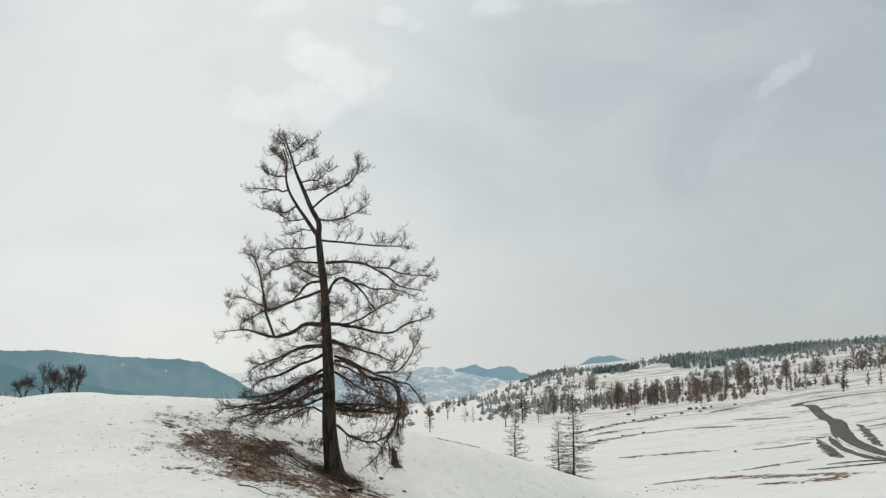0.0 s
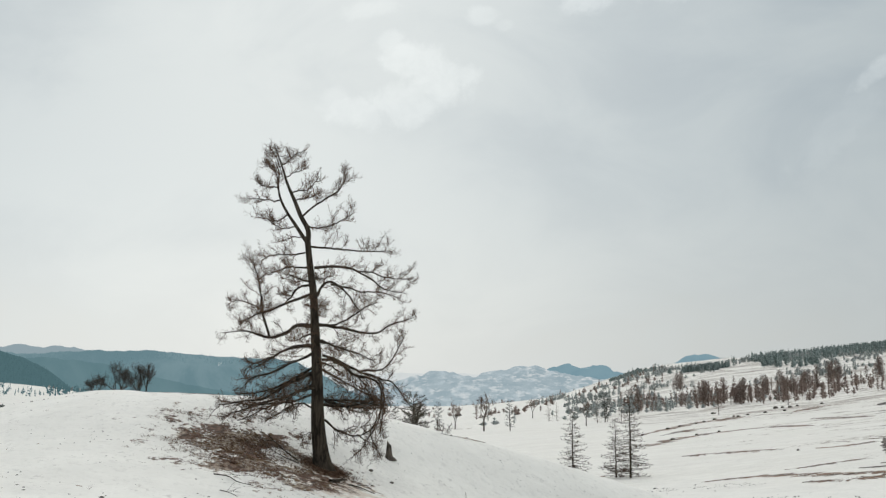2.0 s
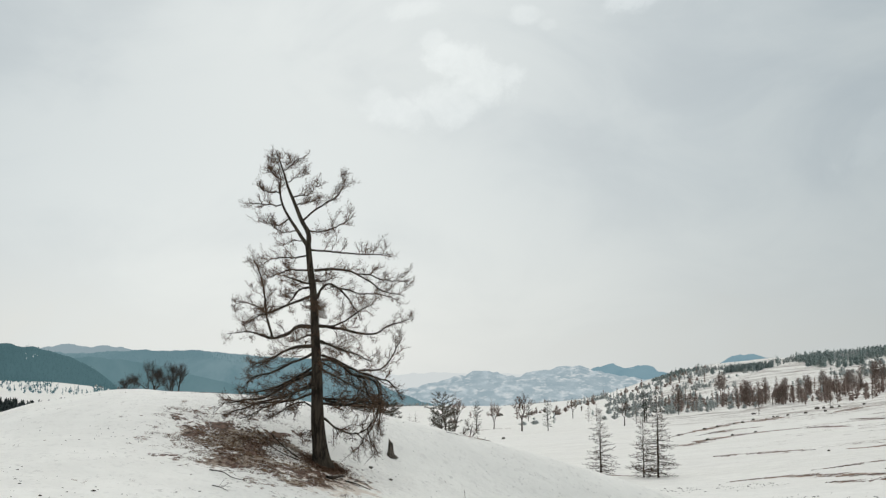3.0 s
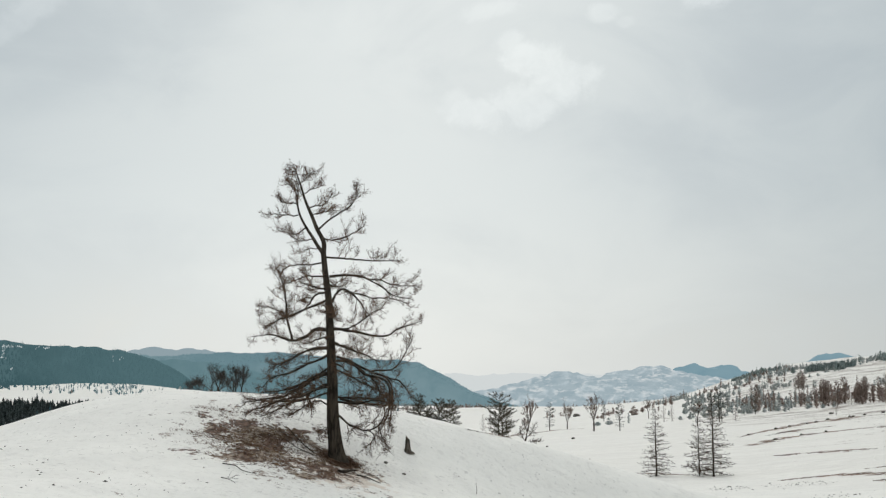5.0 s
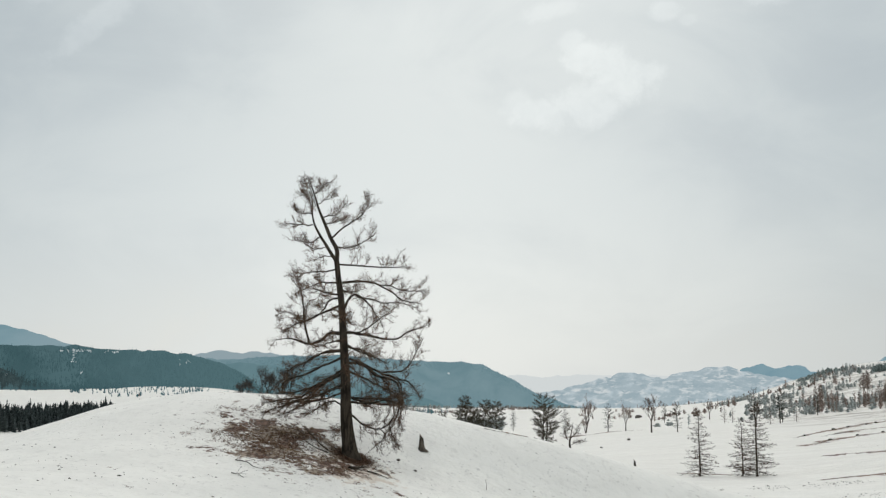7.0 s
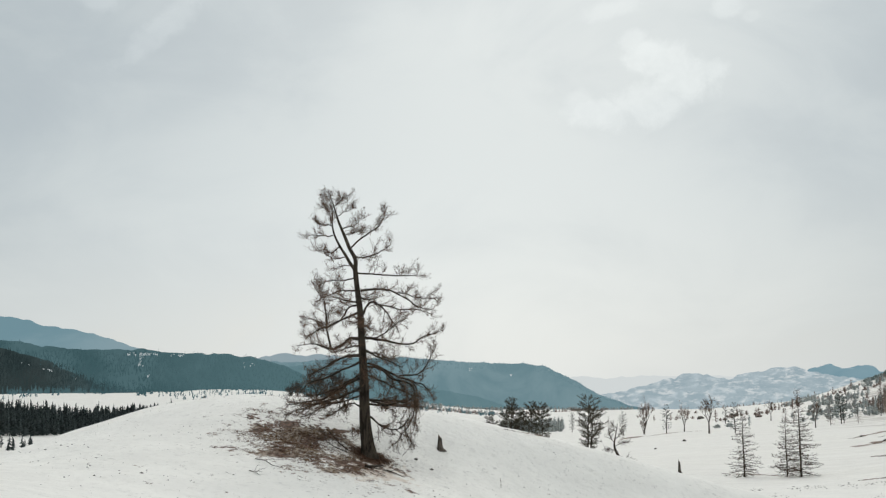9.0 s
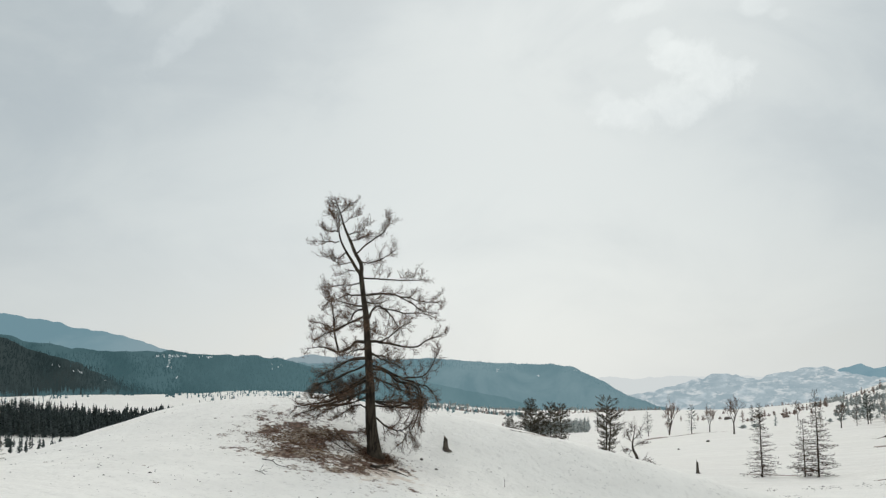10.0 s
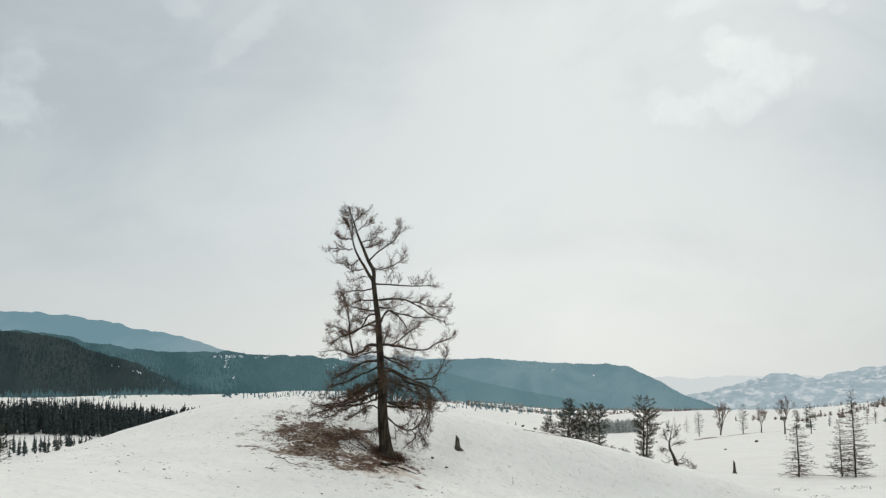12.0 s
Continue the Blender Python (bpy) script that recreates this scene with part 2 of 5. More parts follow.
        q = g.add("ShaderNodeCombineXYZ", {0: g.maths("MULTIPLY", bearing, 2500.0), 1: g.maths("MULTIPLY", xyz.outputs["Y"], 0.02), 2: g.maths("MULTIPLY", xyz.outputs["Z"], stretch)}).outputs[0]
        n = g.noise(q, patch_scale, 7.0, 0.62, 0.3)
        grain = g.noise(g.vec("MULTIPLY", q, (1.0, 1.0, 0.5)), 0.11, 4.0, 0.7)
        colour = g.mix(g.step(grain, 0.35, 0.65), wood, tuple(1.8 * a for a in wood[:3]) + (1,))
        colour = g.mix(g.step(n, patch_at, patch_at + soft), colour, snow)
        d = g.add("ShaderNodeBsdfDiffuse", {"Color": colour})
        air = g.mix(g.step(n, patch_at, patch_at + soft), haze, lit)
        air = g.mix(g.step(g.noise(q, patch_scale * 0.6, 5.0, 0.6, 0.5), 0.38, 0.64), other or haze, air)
        # the emission haze shifts to a second tint across the bearing
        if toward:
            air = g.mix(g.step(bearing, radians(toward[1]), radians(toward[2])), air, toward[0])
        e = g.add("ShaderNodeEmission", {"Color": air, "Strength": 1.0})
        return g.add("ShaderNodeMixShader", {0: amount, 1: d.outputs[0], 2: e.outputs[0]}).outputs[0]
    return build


def road_mud(g):
    p = place(g)
    n = g.noise(p, 0.5, 6.0, 0.65)
    f = g.noise(p, 4.0, 5.0)
    colour = g.mix(g.step(n, 0.35, 0.65), (0.035, 0.030, 0.025, 1), (0.085, 0.072, 0.058, 1))
    colour = g.mix(g.step(f, 0.62, 0.75), colour, (0.55, 0.54, 0.52, 1))
    return rough_surface(g, colour, 0.75, f, 0.05)


def streak_earth(g):
    p = place(g)
    n = g.noise(g.vec("MULTIPLY", p, (0.35, 1.0, 1.0)), 0.8, 6.0, 0.65)
    colour = g.mix(g.step(n, 0.4, 0.6), (0.055, 0.033, 0.022, 1), (0.20, 0.118, 0.070, 1))
    colour = g.mix(g.step(g.noise(p, 2.2, 6.0, 0.75), 0.56, 0.60), colour, (0.80, 0.79, 0.75, 1))
    colour = g.mix(g.step(g.noise(g.vec("MULTIPLY", p, (0.6, 1.0, 1.0)), 0.55, 7.0, 0.75), 0.55, 0.60), colour, (0.80, 0.79, 0.75, 1))
    return rough_surface(g, colour, 0.9, n, 0.05)


def wet_mud(g):
    p = place(g)
    n = g.noise(p, 0.9, 7.0, 0.7)
    colour = g.mix(g.step(n, 0.4, 0.6), (0.028, 0.022, 0.018, 1), (0.09, 0.066, 0.048, 1))
    colour = g.mix(g.step(g.noise(p, 1.3, 7.0, 0.75), 0.56, 0.62), colour, (0.78, 0.77, 0.73, 1))
    return rough_surface(g, colour, 0.8, n, 0.05)


M_SNOW = material("snow_and_earth", snow_and_earth)
M_BARK = material("larch_bark", bark((0.017, 0.014, 0.011, 1), (0.082, 0.066, 0.050, 1), 9.0))
M_TWIG = material("larch_twig", twig_skin((0.034, 0.022, 0.016, 1), (0.180, 0.112, 0.074, 1)))
M_CREST_TWIG = material("broadleaf_twig", twig_skin((0.028, 0.026, 0.024, 1), (0.115, 0.100, 0.088, 1)))
M_TWIG_RED = material("young_larch_twig", twig_skin((0.020, 0.014, 0.010, 1), (0.100, 0.066, 0.046, 1)))
M_TWIG_DARK = material("evergreen_twig", twig_skin((0.015, 0.02, 0.014, 1), (0.05, 0.055, 0.036, 1)))
M_STUMP = material("weathered_stump", bark((0.03, 0.026, 0.022, 1), (0.13, 0.11, 0.09, 1), 14.0))
M_CUT = material("cut_wood", bark((0.16, 0.12, 0.085, 1), (0.30, 0.24, 0.17, 1), 20.0))
M_PINE = material("pine_needles", twig_skin((0.030, 0.030, 0.023, 1), (0.145, 0.125, 0.092, 1)))
# grey-green far wood with distance haze mixed into the base colour
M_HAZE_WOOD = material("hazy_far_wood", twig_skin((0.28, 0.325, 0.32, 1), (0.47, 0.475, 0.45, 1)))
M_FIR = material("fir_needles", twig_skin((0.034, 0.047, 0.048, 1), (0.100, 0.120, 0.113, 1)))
# brown larch wood, paled by haze in its base colour
M_HAZE_LARCH = material("hazed_brown_larch_wood", twig_skin((0.165, 0.125, 0.108, 1), (0.36, 0.28, 0.24, 1)))
# paler copies of larch twig and bark, distance put into the colour
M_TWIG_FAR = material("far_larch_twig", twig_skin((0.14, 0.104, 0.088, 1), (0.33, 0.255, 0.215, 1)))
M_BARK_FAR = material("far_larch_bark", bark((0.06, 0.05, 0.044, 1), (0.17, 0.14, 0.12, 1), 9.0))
# teal paleness of hazy distance put into the needle colour
M_HAZE_PINES = material("hazed_ridge_pines", twig_skin((0.17, 0.225, 0.22, 1), (0.36, 0.41, 0.385, 1)))
M_GRASS = material("dry_grass", twig_skin((0.08, 0.045, 0.030, 1), (0.22, 0.140, 0.092, 1)))
def matted(g):
    p = place(g)
    rnd = g.add("ShaderNodeNewGeometry").outputs["Random Per Island"]
    n = g.noise(p, 22.0, 5.0, 0.7)
    colour = g.mix(rnd, (0.045, 0.032, 0.019, 1), (0.20, 0.135, 0.080, 1))
    colour = g.mix(g.step(n, 0.45, 0.7), colour, (0.16, 0.105, 0.068, 1))
    colour = g.mix(g.step(g.noise(p, 6.0, 4.0), 0.61, 0.67), colour, (0.72, 0.70, 0.66, 1))
    return rough_surface(g, colour, 0.95, n, 0.03, 0.1)


M_TUSSOCK = material("matted_grass", matted)
M_STONE = material("dark_stone", bark((0.05, 0.045, 0.04, 1), (0.16, 0.14, 0.12, 1), 6.0))
M_ROAD = material("muddy_road", road_mud)
M_STREAK = material("bare_streak", streak_earth)
M_MUD = material("roadside_mud", wet_mud)

# ---- the lie of the land ----
def smooth(v, a, b):
    v = np.clip((v - a) / (b - a), 0, 1)
    return v * v * (3 - 2 * v)


def mound(x, y, cx, cy, sx, sy, turn):
    c, s = np.cos(turn), np.sin(turn)
    dx, dy = x - cx, y - cy
    return np.exp(-0.5 * (((c * dx + s * dy) / sx) ** 2 + ((c * dy - s * dx) / sy) ** 2))


def hashed(i, j, seed):
    h = (i * 374761393 + j * 668265263 + seed * 974634541) & 0xFFFFFFFF
    h = ((h ^ (h >> 13)) * 1274126177) & 0xFFFFFFFF
    return ((h ^ (h >> 16)) & 0xFFFF) / 65535.0


def lumps(x, y, size, seed):
    """Smooth value noise from -1 to 1, with lumps of the given size."""
    x, y = np.asarray(x, float) / size, np.asarray(y, float) / size
    i, j = np.floor(x).astype(np.int64), np.floor(y).astype(np.int64)
    u, v = x - i, y - j
    u, v = u * u * (3 - 2 * u), v * v * (3 - 2 * v)
    a, b = hashed(i, j, seed), hashed(i + 1, j, seed)
    c, d = hashed(i, j + 1, seed), hashed(i + 1, j + 1, seed)
    return 2 * (a + (b - a) * u + (c - a) * v + (a - b - c + d) * u * v) - 1


def broad_land(x, y):
    """The valley floor, the drop to the river side and the ramp up to the wooded ridge."""
    u = x - 0.12 * y
    v = 0.045 * u + 0.065 * 0.5 * (np.minimum(u, 170) + np.sqrt(np.minimum(u, 170) ** 2 + 400))
    v = np.where(u < -60, -2.7 + (np.maximum(u, -330) + 60) * 0.035, np.minimum(v, 20 + 0.01 * u))
    z = -5.7 + v
    far = np.hypot(x, y)
    s = x / np.maximum(y, 60)
    ridge = np.interp(s, [-0.04, 0.03, 0.06, 0.09, 0.115, 0.14, 0.185, 0.25, 0.4, 0.8], [1.0, 7.2, 13.4, 20, 24.5, 26, 26.5, 23.5, 22.0, 28])
    front = smooth(y, 60, 300)
    z = z + front * ridge * smooth(far, 330, 900) * (1 - 0.8 * smooth(far, 1000, 2600))
    flats = np.interp(-s, [0.0, 0.1, 0.19, 0.236, 0.285, 0.34, 0.42, 0.47], [0.0, 0.2, 0.2, 0.28, 0.5, 0.66, 0.95, 1.0])
    z = z + 30.5 * flats * smooth(far, 640, 1080) * front
    z = z + 3.0 * np.exp(-((s + 0.465) / 0.06) ** 2) * smooth(far, 700, 1080) * front
    z = z - 24.0 * smooth(far, 1400, 3000) * smooth(-s, -0.06, 0.02) * (1 - smooth(-s, 0.25, 0.4)) * front
    z = z - 0.5 * mound(x, y, 14, 108, 7, 12, 0.0)
    z = z + 2.2 * mound(x, y, -34, 106, 12, 24, 0.0)
    z = z + 1.8 * mound(x, y, -12, 118, 9, 22, 0.0)
    return z


def land(x, y):
    """Height of the ground."""
    x, y = np.asarray(x, float), np.asarray(y, float)
    z = broad_land(x, y)
    z = z + 8.81 * mound(x, y, -16.07, 51.57, 10.97, 30.23, 0.237)
    z = z + 2.63 * mound(x, y, 2.84, 47.08, 3.21, 9.13, -0.93)
    z = z + 2.92 * mound(x, y, -0.78, 6.07, 27.85, 6.5, -0.493)
    near = np.exp(-(np.hypot(x + 3, y - 36) / 70) ** 2)
    z = z + near * (0.05 * lumps(x, y, 3.1, 1) + 0.025 * lumps(x, y, 0.9, 2))
    far = np.hypot(x, y)
    z = z + smooth(far, 90, 260) * (0.5 * lumps(x, y, 38, 3) + 0.25 * lumps(x, y, 13, 4))
    z = z + smooth(far, 300, 900) * 3.0 * lumps(x, y, 130, 5)
    return z

# ---- mesh tools ----
def mesh_of(name, verts, faces, mat, smooth_shade=True):
    """A mesh from an array of places and an array of quads or triangles."""
    verts, faces = np.asarray(verts, np.float32), np.asarray(faces, np.int32)
    me = bpy.data.meshes.new(name)
    k = faces.shape[1]
    me.vertices.add(len(verts))
    me.vertices.foreach_set("co", verts.ravel())
    me.loops.add(faces.size)
    me.loops.foreach_set("vertex_index", faces.ravel())
    me.polygons.add(len(faces))
    me.polygons.foreach_set("loop_start", np.arange(0, faces.size, k, dtype=np.int32))
    me.polygons.foreach_set("use_smooth", np.full(len(faces), smooth_shade))
    me.update(calc_edges=True)
    me.materials.append(mat)
    return me


def part(name, data, parent, label=""):
    ob = new(name, data)
    ob.parent = parent
    if label:
        ob["label"] = label
    return ob


def thing(name, at, label, category, group="", turn=0.0, size=1.0):
    ob = new(name)
    ob.empty_display_size = 0.3
    ob.matrix_world = Matrix.LocRotScale(at, Euler((0, 0, radians(turn))), (size, size, size))
    return tagged(ob, label, category, group)


def tubes(P, R, sides=4):
    """Tapered tubes along N lines of n points: P is (N, n, 3), R is (N, n)."""
    P, R = np.asarray(P, float), np.asarray(R, float)
    N, n, _ = P.shape
    T = np.empty_like(P)
    T[:, 1:-1] = P[:, 2:] - P[:, :-2]
    T[:, 0], T[:, -1] = P[:, 1] - P[:, 0], P[:, -1] - P[:, -2]
    T /= np.linalg.norm(T, axis=2, keepdims=True) + 1e-9
    main = (P[:, -1] - P[:, 0]) / (np.linalg.norm(P[:, -1] - P[:, 0], axis=1, keepdims=True) + 1e-9)
    ref = np.where(np.abs(main[:, 2:3]) > 0.7, np.array([[1.0, 0.2, 0]]), np.array([[0.1, 0.1, 1.0]]))[:, None]
    A = np.cross(T, ref)
    A /= np.linalg.norm(A, axis=2, keepdims=True) + 1e-9
    B = np.cross(T, A)
    a = np.arange(sides) * 2 * np.pi / sides
    V = P[:, :, None] + R[:, :, None, None] * (np.cos(a)[None, None, :, None] * A[:, :, None] + np.sin(a)[None, None, :, None] * B[:, :, None])
    i = np.arange(N)[:, None, None] * n * sides
    j = np.arange(n - 1)[None, :, None] * sides
    k = np.arange(sides)[None, None]
    k2 = (k + 1) % sides
    F = np.stack([i + j + k, i + j + k2, i + j + sides + k2, i + j + sides + k], -1).reshape(-1, 4)
    return V.reshape(-1, 3), F


def gather(lots):
    verts, faces, at = [], [], 0
    for v, f in lots:
        verts.append(v)
        faces.append(f + at)
        at += len(v)
    return np.concatenate(verts), np.concatenate(faces)


def curve_through(points, n):
    """n points on a smooth line through the given ones."""
    p = np.asarray(points, float)
    p = np.vstack([2 * p[0] - p[1], p, 2 * p[-1] - p[-2]])
    s = np.linspace(0, len(p) - 3 - 1e-6, n)
    i = s.astype(int)
    u = (s - i)[:, None]
    a, b, c, d = p[i], p[i + 1], p[i + 2], p[i + 3]
    return 0.5 * (2 * b + (c - a) * u + (2 * a - 5 * b + 4 * c - d) * u ** 2 + (3 * b - a - 3 * c + d) * u ** 3)


def sprout(rng, P, count, start, stop, length, spread, lift, curl, n=4, ahead=0.6, wobble=0.08):
    """Side shoots: count from each line of P. length: (at the line's start, at its end). lift: push up (or down: minus); curl: bend up at the tip."""
    P = np.asarray(P, float)
    N, m, _ = P.shape
    s = start + (stop - start) * (np.arange(count)[None] + rng.uniform(0, 1, (N, count))) / count
    q = s * (m - 1)
    i = np.minimum(q.astype(int), m - 2)
    u = (q - i)[..., None]
    rows = np.arange(N)[:, None]
    base = P[rows, i] * (1 - u) + P[rows, i + 1] * u
    tan = P[rows, i + 1] - P[rows, i]
    tan /= np.linalg.norm(tan, axis=2, keepdims=True) + 1e-9
    r = rng.normal(size=base.shape)
    r -= (r * tan).sum(2, keepdims=True) * tan
    r /= np.linalg.norm(r, axis=2, keepdims=True) + 1e-9
    way = ahead * tan + spread * r + np.array([0, 0, lift])
    way /= np.linalg.norm(way, axis=2, keepdims=True) + 1e-9
    size = (length[0] + (length[1] - length[0]) * s) * rng.uniform(0.55, 1.25, s.shape)
    w = np.linspace(0, 1, n)
    Q = base[:, :, None] + way[:, :, None] * (size[..., None] * w)[..., None]
    Q[..., 2] += curl * (size[..., None] * w ** 2)
    Q[:, :, 1:] += np.cumsum(rng.normal(size=Q[:, :, 1:].shape), 2) * (size * wobble)[..., None, None]
    return Q.reshape(-1, n, 3)


def slivers(rng, P, width):
    """One thin blade for each line of P: twigs too far off to show their roundness."""
    a, b = P[:, 0], P[:, -1]
    side = np.cross(b - a, rng.normal(size=a.shape))
    side *= width / (np.linalg.norm(side, axis=1, keepdims=True) + 1e-9)
    i = np.arange(len(P))[:, None] * 4
    return np.stack([a - side, a + side, b + 0.4 * side, b - 0.4 * side], 1).reshape(-1, 3), i + np.arange(4)[None]


def taper(P, thick, thin):
    N, n, _ = P.shape
    return np.tile(np.linspace(thick, thin, n), (N, 1))


def drape(points, half, lift, n, wob, seed):
    """A ribbon laid on the ground along a line; half: half widths at its points."""
    line = curve_through([(x, y, 0) for x, y in points], n)
    w = np.interp(np.linspace(0, len(points) - 1, n), np.arange(len(points)), half)
    t = np.gradient(line, axis=0)
    t /= np.linalg.norm(t, axis=1, keepdims=True)
    side = np.stack([-t[:, 1], t[:, 0], 0 * t[:, 0]], 1)
    k = np.linspace(-1, 1, 7)
    out = []
    for j in k:
        ww = w * (1 + wob * lumps(np.arange(n) * 1.0, 0 * w + (3 if j > 0 else 9), 3.0, seed) + 0.6 * wob * lumps(np.arange(n) * 1.0, 0 * w + (5 if j > 0 else 7), 1.1, seed))
        out.append(line + side * (j * ww)[:, None])
    V = np.stack(out, 1)
    V[..., 2] = land(V[..., 0], V[..., 1]) + lift * (1 - 0.9 * np.abs(k)[None] ** 4)
    i = np.arange(n - 1)[:, None] * 7
    j = np.arange(6)[None]
    F = np.stack([i + j, i + j + 1, i + j + 8, i + j + 7], -1).reshape(-1, 4)
    return V.reshape(-1, 3), F

# ---- ground and distance ----
def build_ground():
    az = np.unique(np.concatenate([np.arange(-45, 30, 0.14), np.arange(30, 315.1, 3.0)]))
    az = az[az < 314.9]
    r = np.concatenate([np.linspace(0.002, 10, 14)[:-1], np.geomspace(10, 4900, 330)])
    A, Rr = np.meshgrid(np.radians(az), r)
    X, Y = 4 + Rr * np.sin(A), -4 + Rr * np.cos(A)
    V = np.stack([X, Y, land(X, Y)], -1)
    m, n = X.shape
    i = np.arange(m - 1)[:, None] * n
    j = np.arange(n)[None]
    j2 = (j + 1) % n
    F = np.stack([i + j, i + n + j, i + n + j2, i + j2], -1).reshape(-1, 4)
    ob = new("ground", mesh_of("ground", V.reshape(-1, 3), F[:, ::-1], M_SNOW))
    tagged(ob, "snow-covered rolling ground with bare brown patches", "ground", kind="structure")


build_ground()


def mountain(name, label, knots, heights, r_foot, r_ridge, foot_z, mat, rough, seed, step=0.08):
    """A range of hills: the height of its crest, in degrees above level, against the bearing."""
    az = np.arange(knots[0], knots[-1], step)
    crest = np.interp(az, knots, heights)
    k = np.ones(9) / 9
    crest = np.convolve(np.pad(crest, 4, mode="edge"), k, mode="valid")
    v = np.concatenate([np.linspace(0, 1, 26), [1.15, 1.5, 2.0]])
    if isinstance(foot_z, tuple):
        foot_z = foot_z[0] + (foot_z[1] - foot_z[0]) * smooth(az, -29, -19)
    out = []
    for f in v:
        rr = r_foot + (r_ridge - r_foot) * f
        up = f ** 0.85 if f <= 1 else max(0.0, 1 - (f - 1) ** 1.2)
        rel = 0.06 * min(f, 1) * (1 - 0.7 * max(0, f - 0.8) / 0.2 if f <= 1 else 0.3)
        wob = rough * rel * (lumps(az * 1.0, 0 * az + f * 3.0, 1.7, seed) + 0.6 * lumps(az, 0 * az + f * 6, 0.6, seed + 1) + 0.25 * lumps(az, 0 * az + f * 14, 0.22, seed + 2))
        top = 2.3 + r_ridge * np.tan(np.radians(crest))
        jag = r_ridge * np.radians(0.05) * rough * (lumps(az, 0 * az, 0.5, seed + 3) + 0.5 * lumps(az, 0 * az, 0.19, seed + 4))
        z = foot_z + (top - foot_z) * up * (1 + wob) + jag * min(f, 1) ** 3
        out.append(np.stack([rr * np.sin(np.radians(az)), rr * np.cos(np.radians(az)), np.maximum(z, foot_z - 30)], -1))
    V = np.stack(out)
    m, n = V.shape[:2]
    i = np.arange(m - 1)[:, None] * n
    j = np.arange(n - 1)[None]
    F = np.stack([i + j, i + n + j, i + n + j + 1, i + j + 1], -1).reshape(-1, 4)
    ob = new(name, mesh_of(name, V.reshape(-1, 3), F[:, ::-1], mat))
    tagged(ob, label, "mountain", kind="structure")
    return V


# backdrop slopes glow with their haze: each layer's air tint is emission
H_MID = material("blue_haze_mountain", hazed((0.03, 0.04, 0.035, 1), (0.7, 0.7, 0.7, 1), (0.155, 0.262, 0.300, 1), 0.86, 0.016, 0.72, (0.42, 0.5, 0.53, 1), 0.04, 1.5, (0.205, 0.315, 0.352, 1)))
H_NEAR = material("dark_haze_slope", hazed((0.03, 0.04, 0.035, 1), (0.7, 0.7, 0.7, 1), (0.025, 0.041, 0.044, 1), 0.85, 0.020, 0.74, (0.392, 0.448, 0.459, 1), 0.04, 1.5, (0.040, 0.056, 0.058, 1), ((0.066, 0.132, 0.150, 1), -34.0, -27.0)))
H_FAR = material("pale_haze_ridge", hazed((0.03, 0.04, 0.035, 1), (0.7, 0.7, 0.7, 1), (0.173, 0.297, 0.351, 1), 0.9, 0.008, 0.78, (0.432, 0.508, 0.540, 1), 0.05, 1.2, (0.232, 0.351, 0.400, 1), ((0.30, 0.385, 0.425, 1), -33.0, -25.0)))
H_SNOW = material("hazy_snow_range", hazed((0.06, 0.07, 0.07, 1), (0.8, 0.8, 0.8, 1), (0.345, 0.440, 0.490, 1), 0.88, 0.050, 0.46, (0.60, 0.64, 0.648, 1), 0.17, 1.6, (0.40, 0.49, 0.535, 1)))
H_SPUR = material("blue_grey_haze_spur", hazed((0.03, 0.04, 0.035, 1), (0.7, 0.7, 0.7, 1), (0.128, 0.230, 0.260, 1), 0.86, 0.016, 0.78, (0.4, 0.46, 0.48, 1), 0.05, 1.5, (0.150, 0.255, 0.285, 1)))
H_HILL = material("blue_haze_hill", hazed((0.03, 0.04, 0.035, 1), (0.7, 0.7, 0.7, 1), (0.196, 0.328, 0.397, 1), 0.88, 0.02, 0.70, (0.517, 0.598, 0.632, 1), 0.06, 1.5, (0.230, 0.362, 0.425, 1)))
H_TEAL = material("teal_haze_slope", hazed((0.03, 0.04, 0.035, 1), (0.7, 0.7, 0.7, 1), (0.050, 0.108, 0.122, 1), 0.86, 0.022, 0.72, (0.339, 0.407, 0.418, 1), 0.04, 1.5, (0.078, 0.150, 0.168, 1), ((0.085, 0.165, 0.185, 1), -31.0, -22.0)))
H_DIM = material("faint_haze_range", hazed((0.1, 0.1, 0.1, 1), (0.8, 0.8, 0.8, 1), (0.645, 0.682, 0.683, 1), 0.98, 0.004, 0.5, (0.67, 0.70, 0.697, 1), 0.2))
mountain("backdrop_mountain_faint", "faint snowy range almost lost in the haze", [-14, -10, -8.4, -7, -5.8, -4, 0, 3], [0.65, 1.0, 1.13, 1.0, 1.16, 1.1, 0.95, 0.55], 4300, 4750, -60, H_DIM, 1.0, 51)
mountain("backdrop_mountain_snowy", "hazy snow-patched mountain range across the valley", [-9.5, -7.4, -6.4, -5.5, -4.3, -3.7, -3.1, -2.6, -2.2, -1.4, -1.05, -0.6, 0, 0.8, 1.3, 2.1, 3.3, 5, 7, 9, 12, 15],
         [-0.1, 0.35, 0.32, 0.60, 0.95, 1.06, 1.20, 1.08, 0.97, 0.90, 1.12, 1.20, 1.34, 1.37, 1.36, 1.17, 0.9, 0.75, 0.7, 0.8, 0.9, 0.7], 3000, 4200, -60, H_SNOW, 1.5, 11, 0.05)
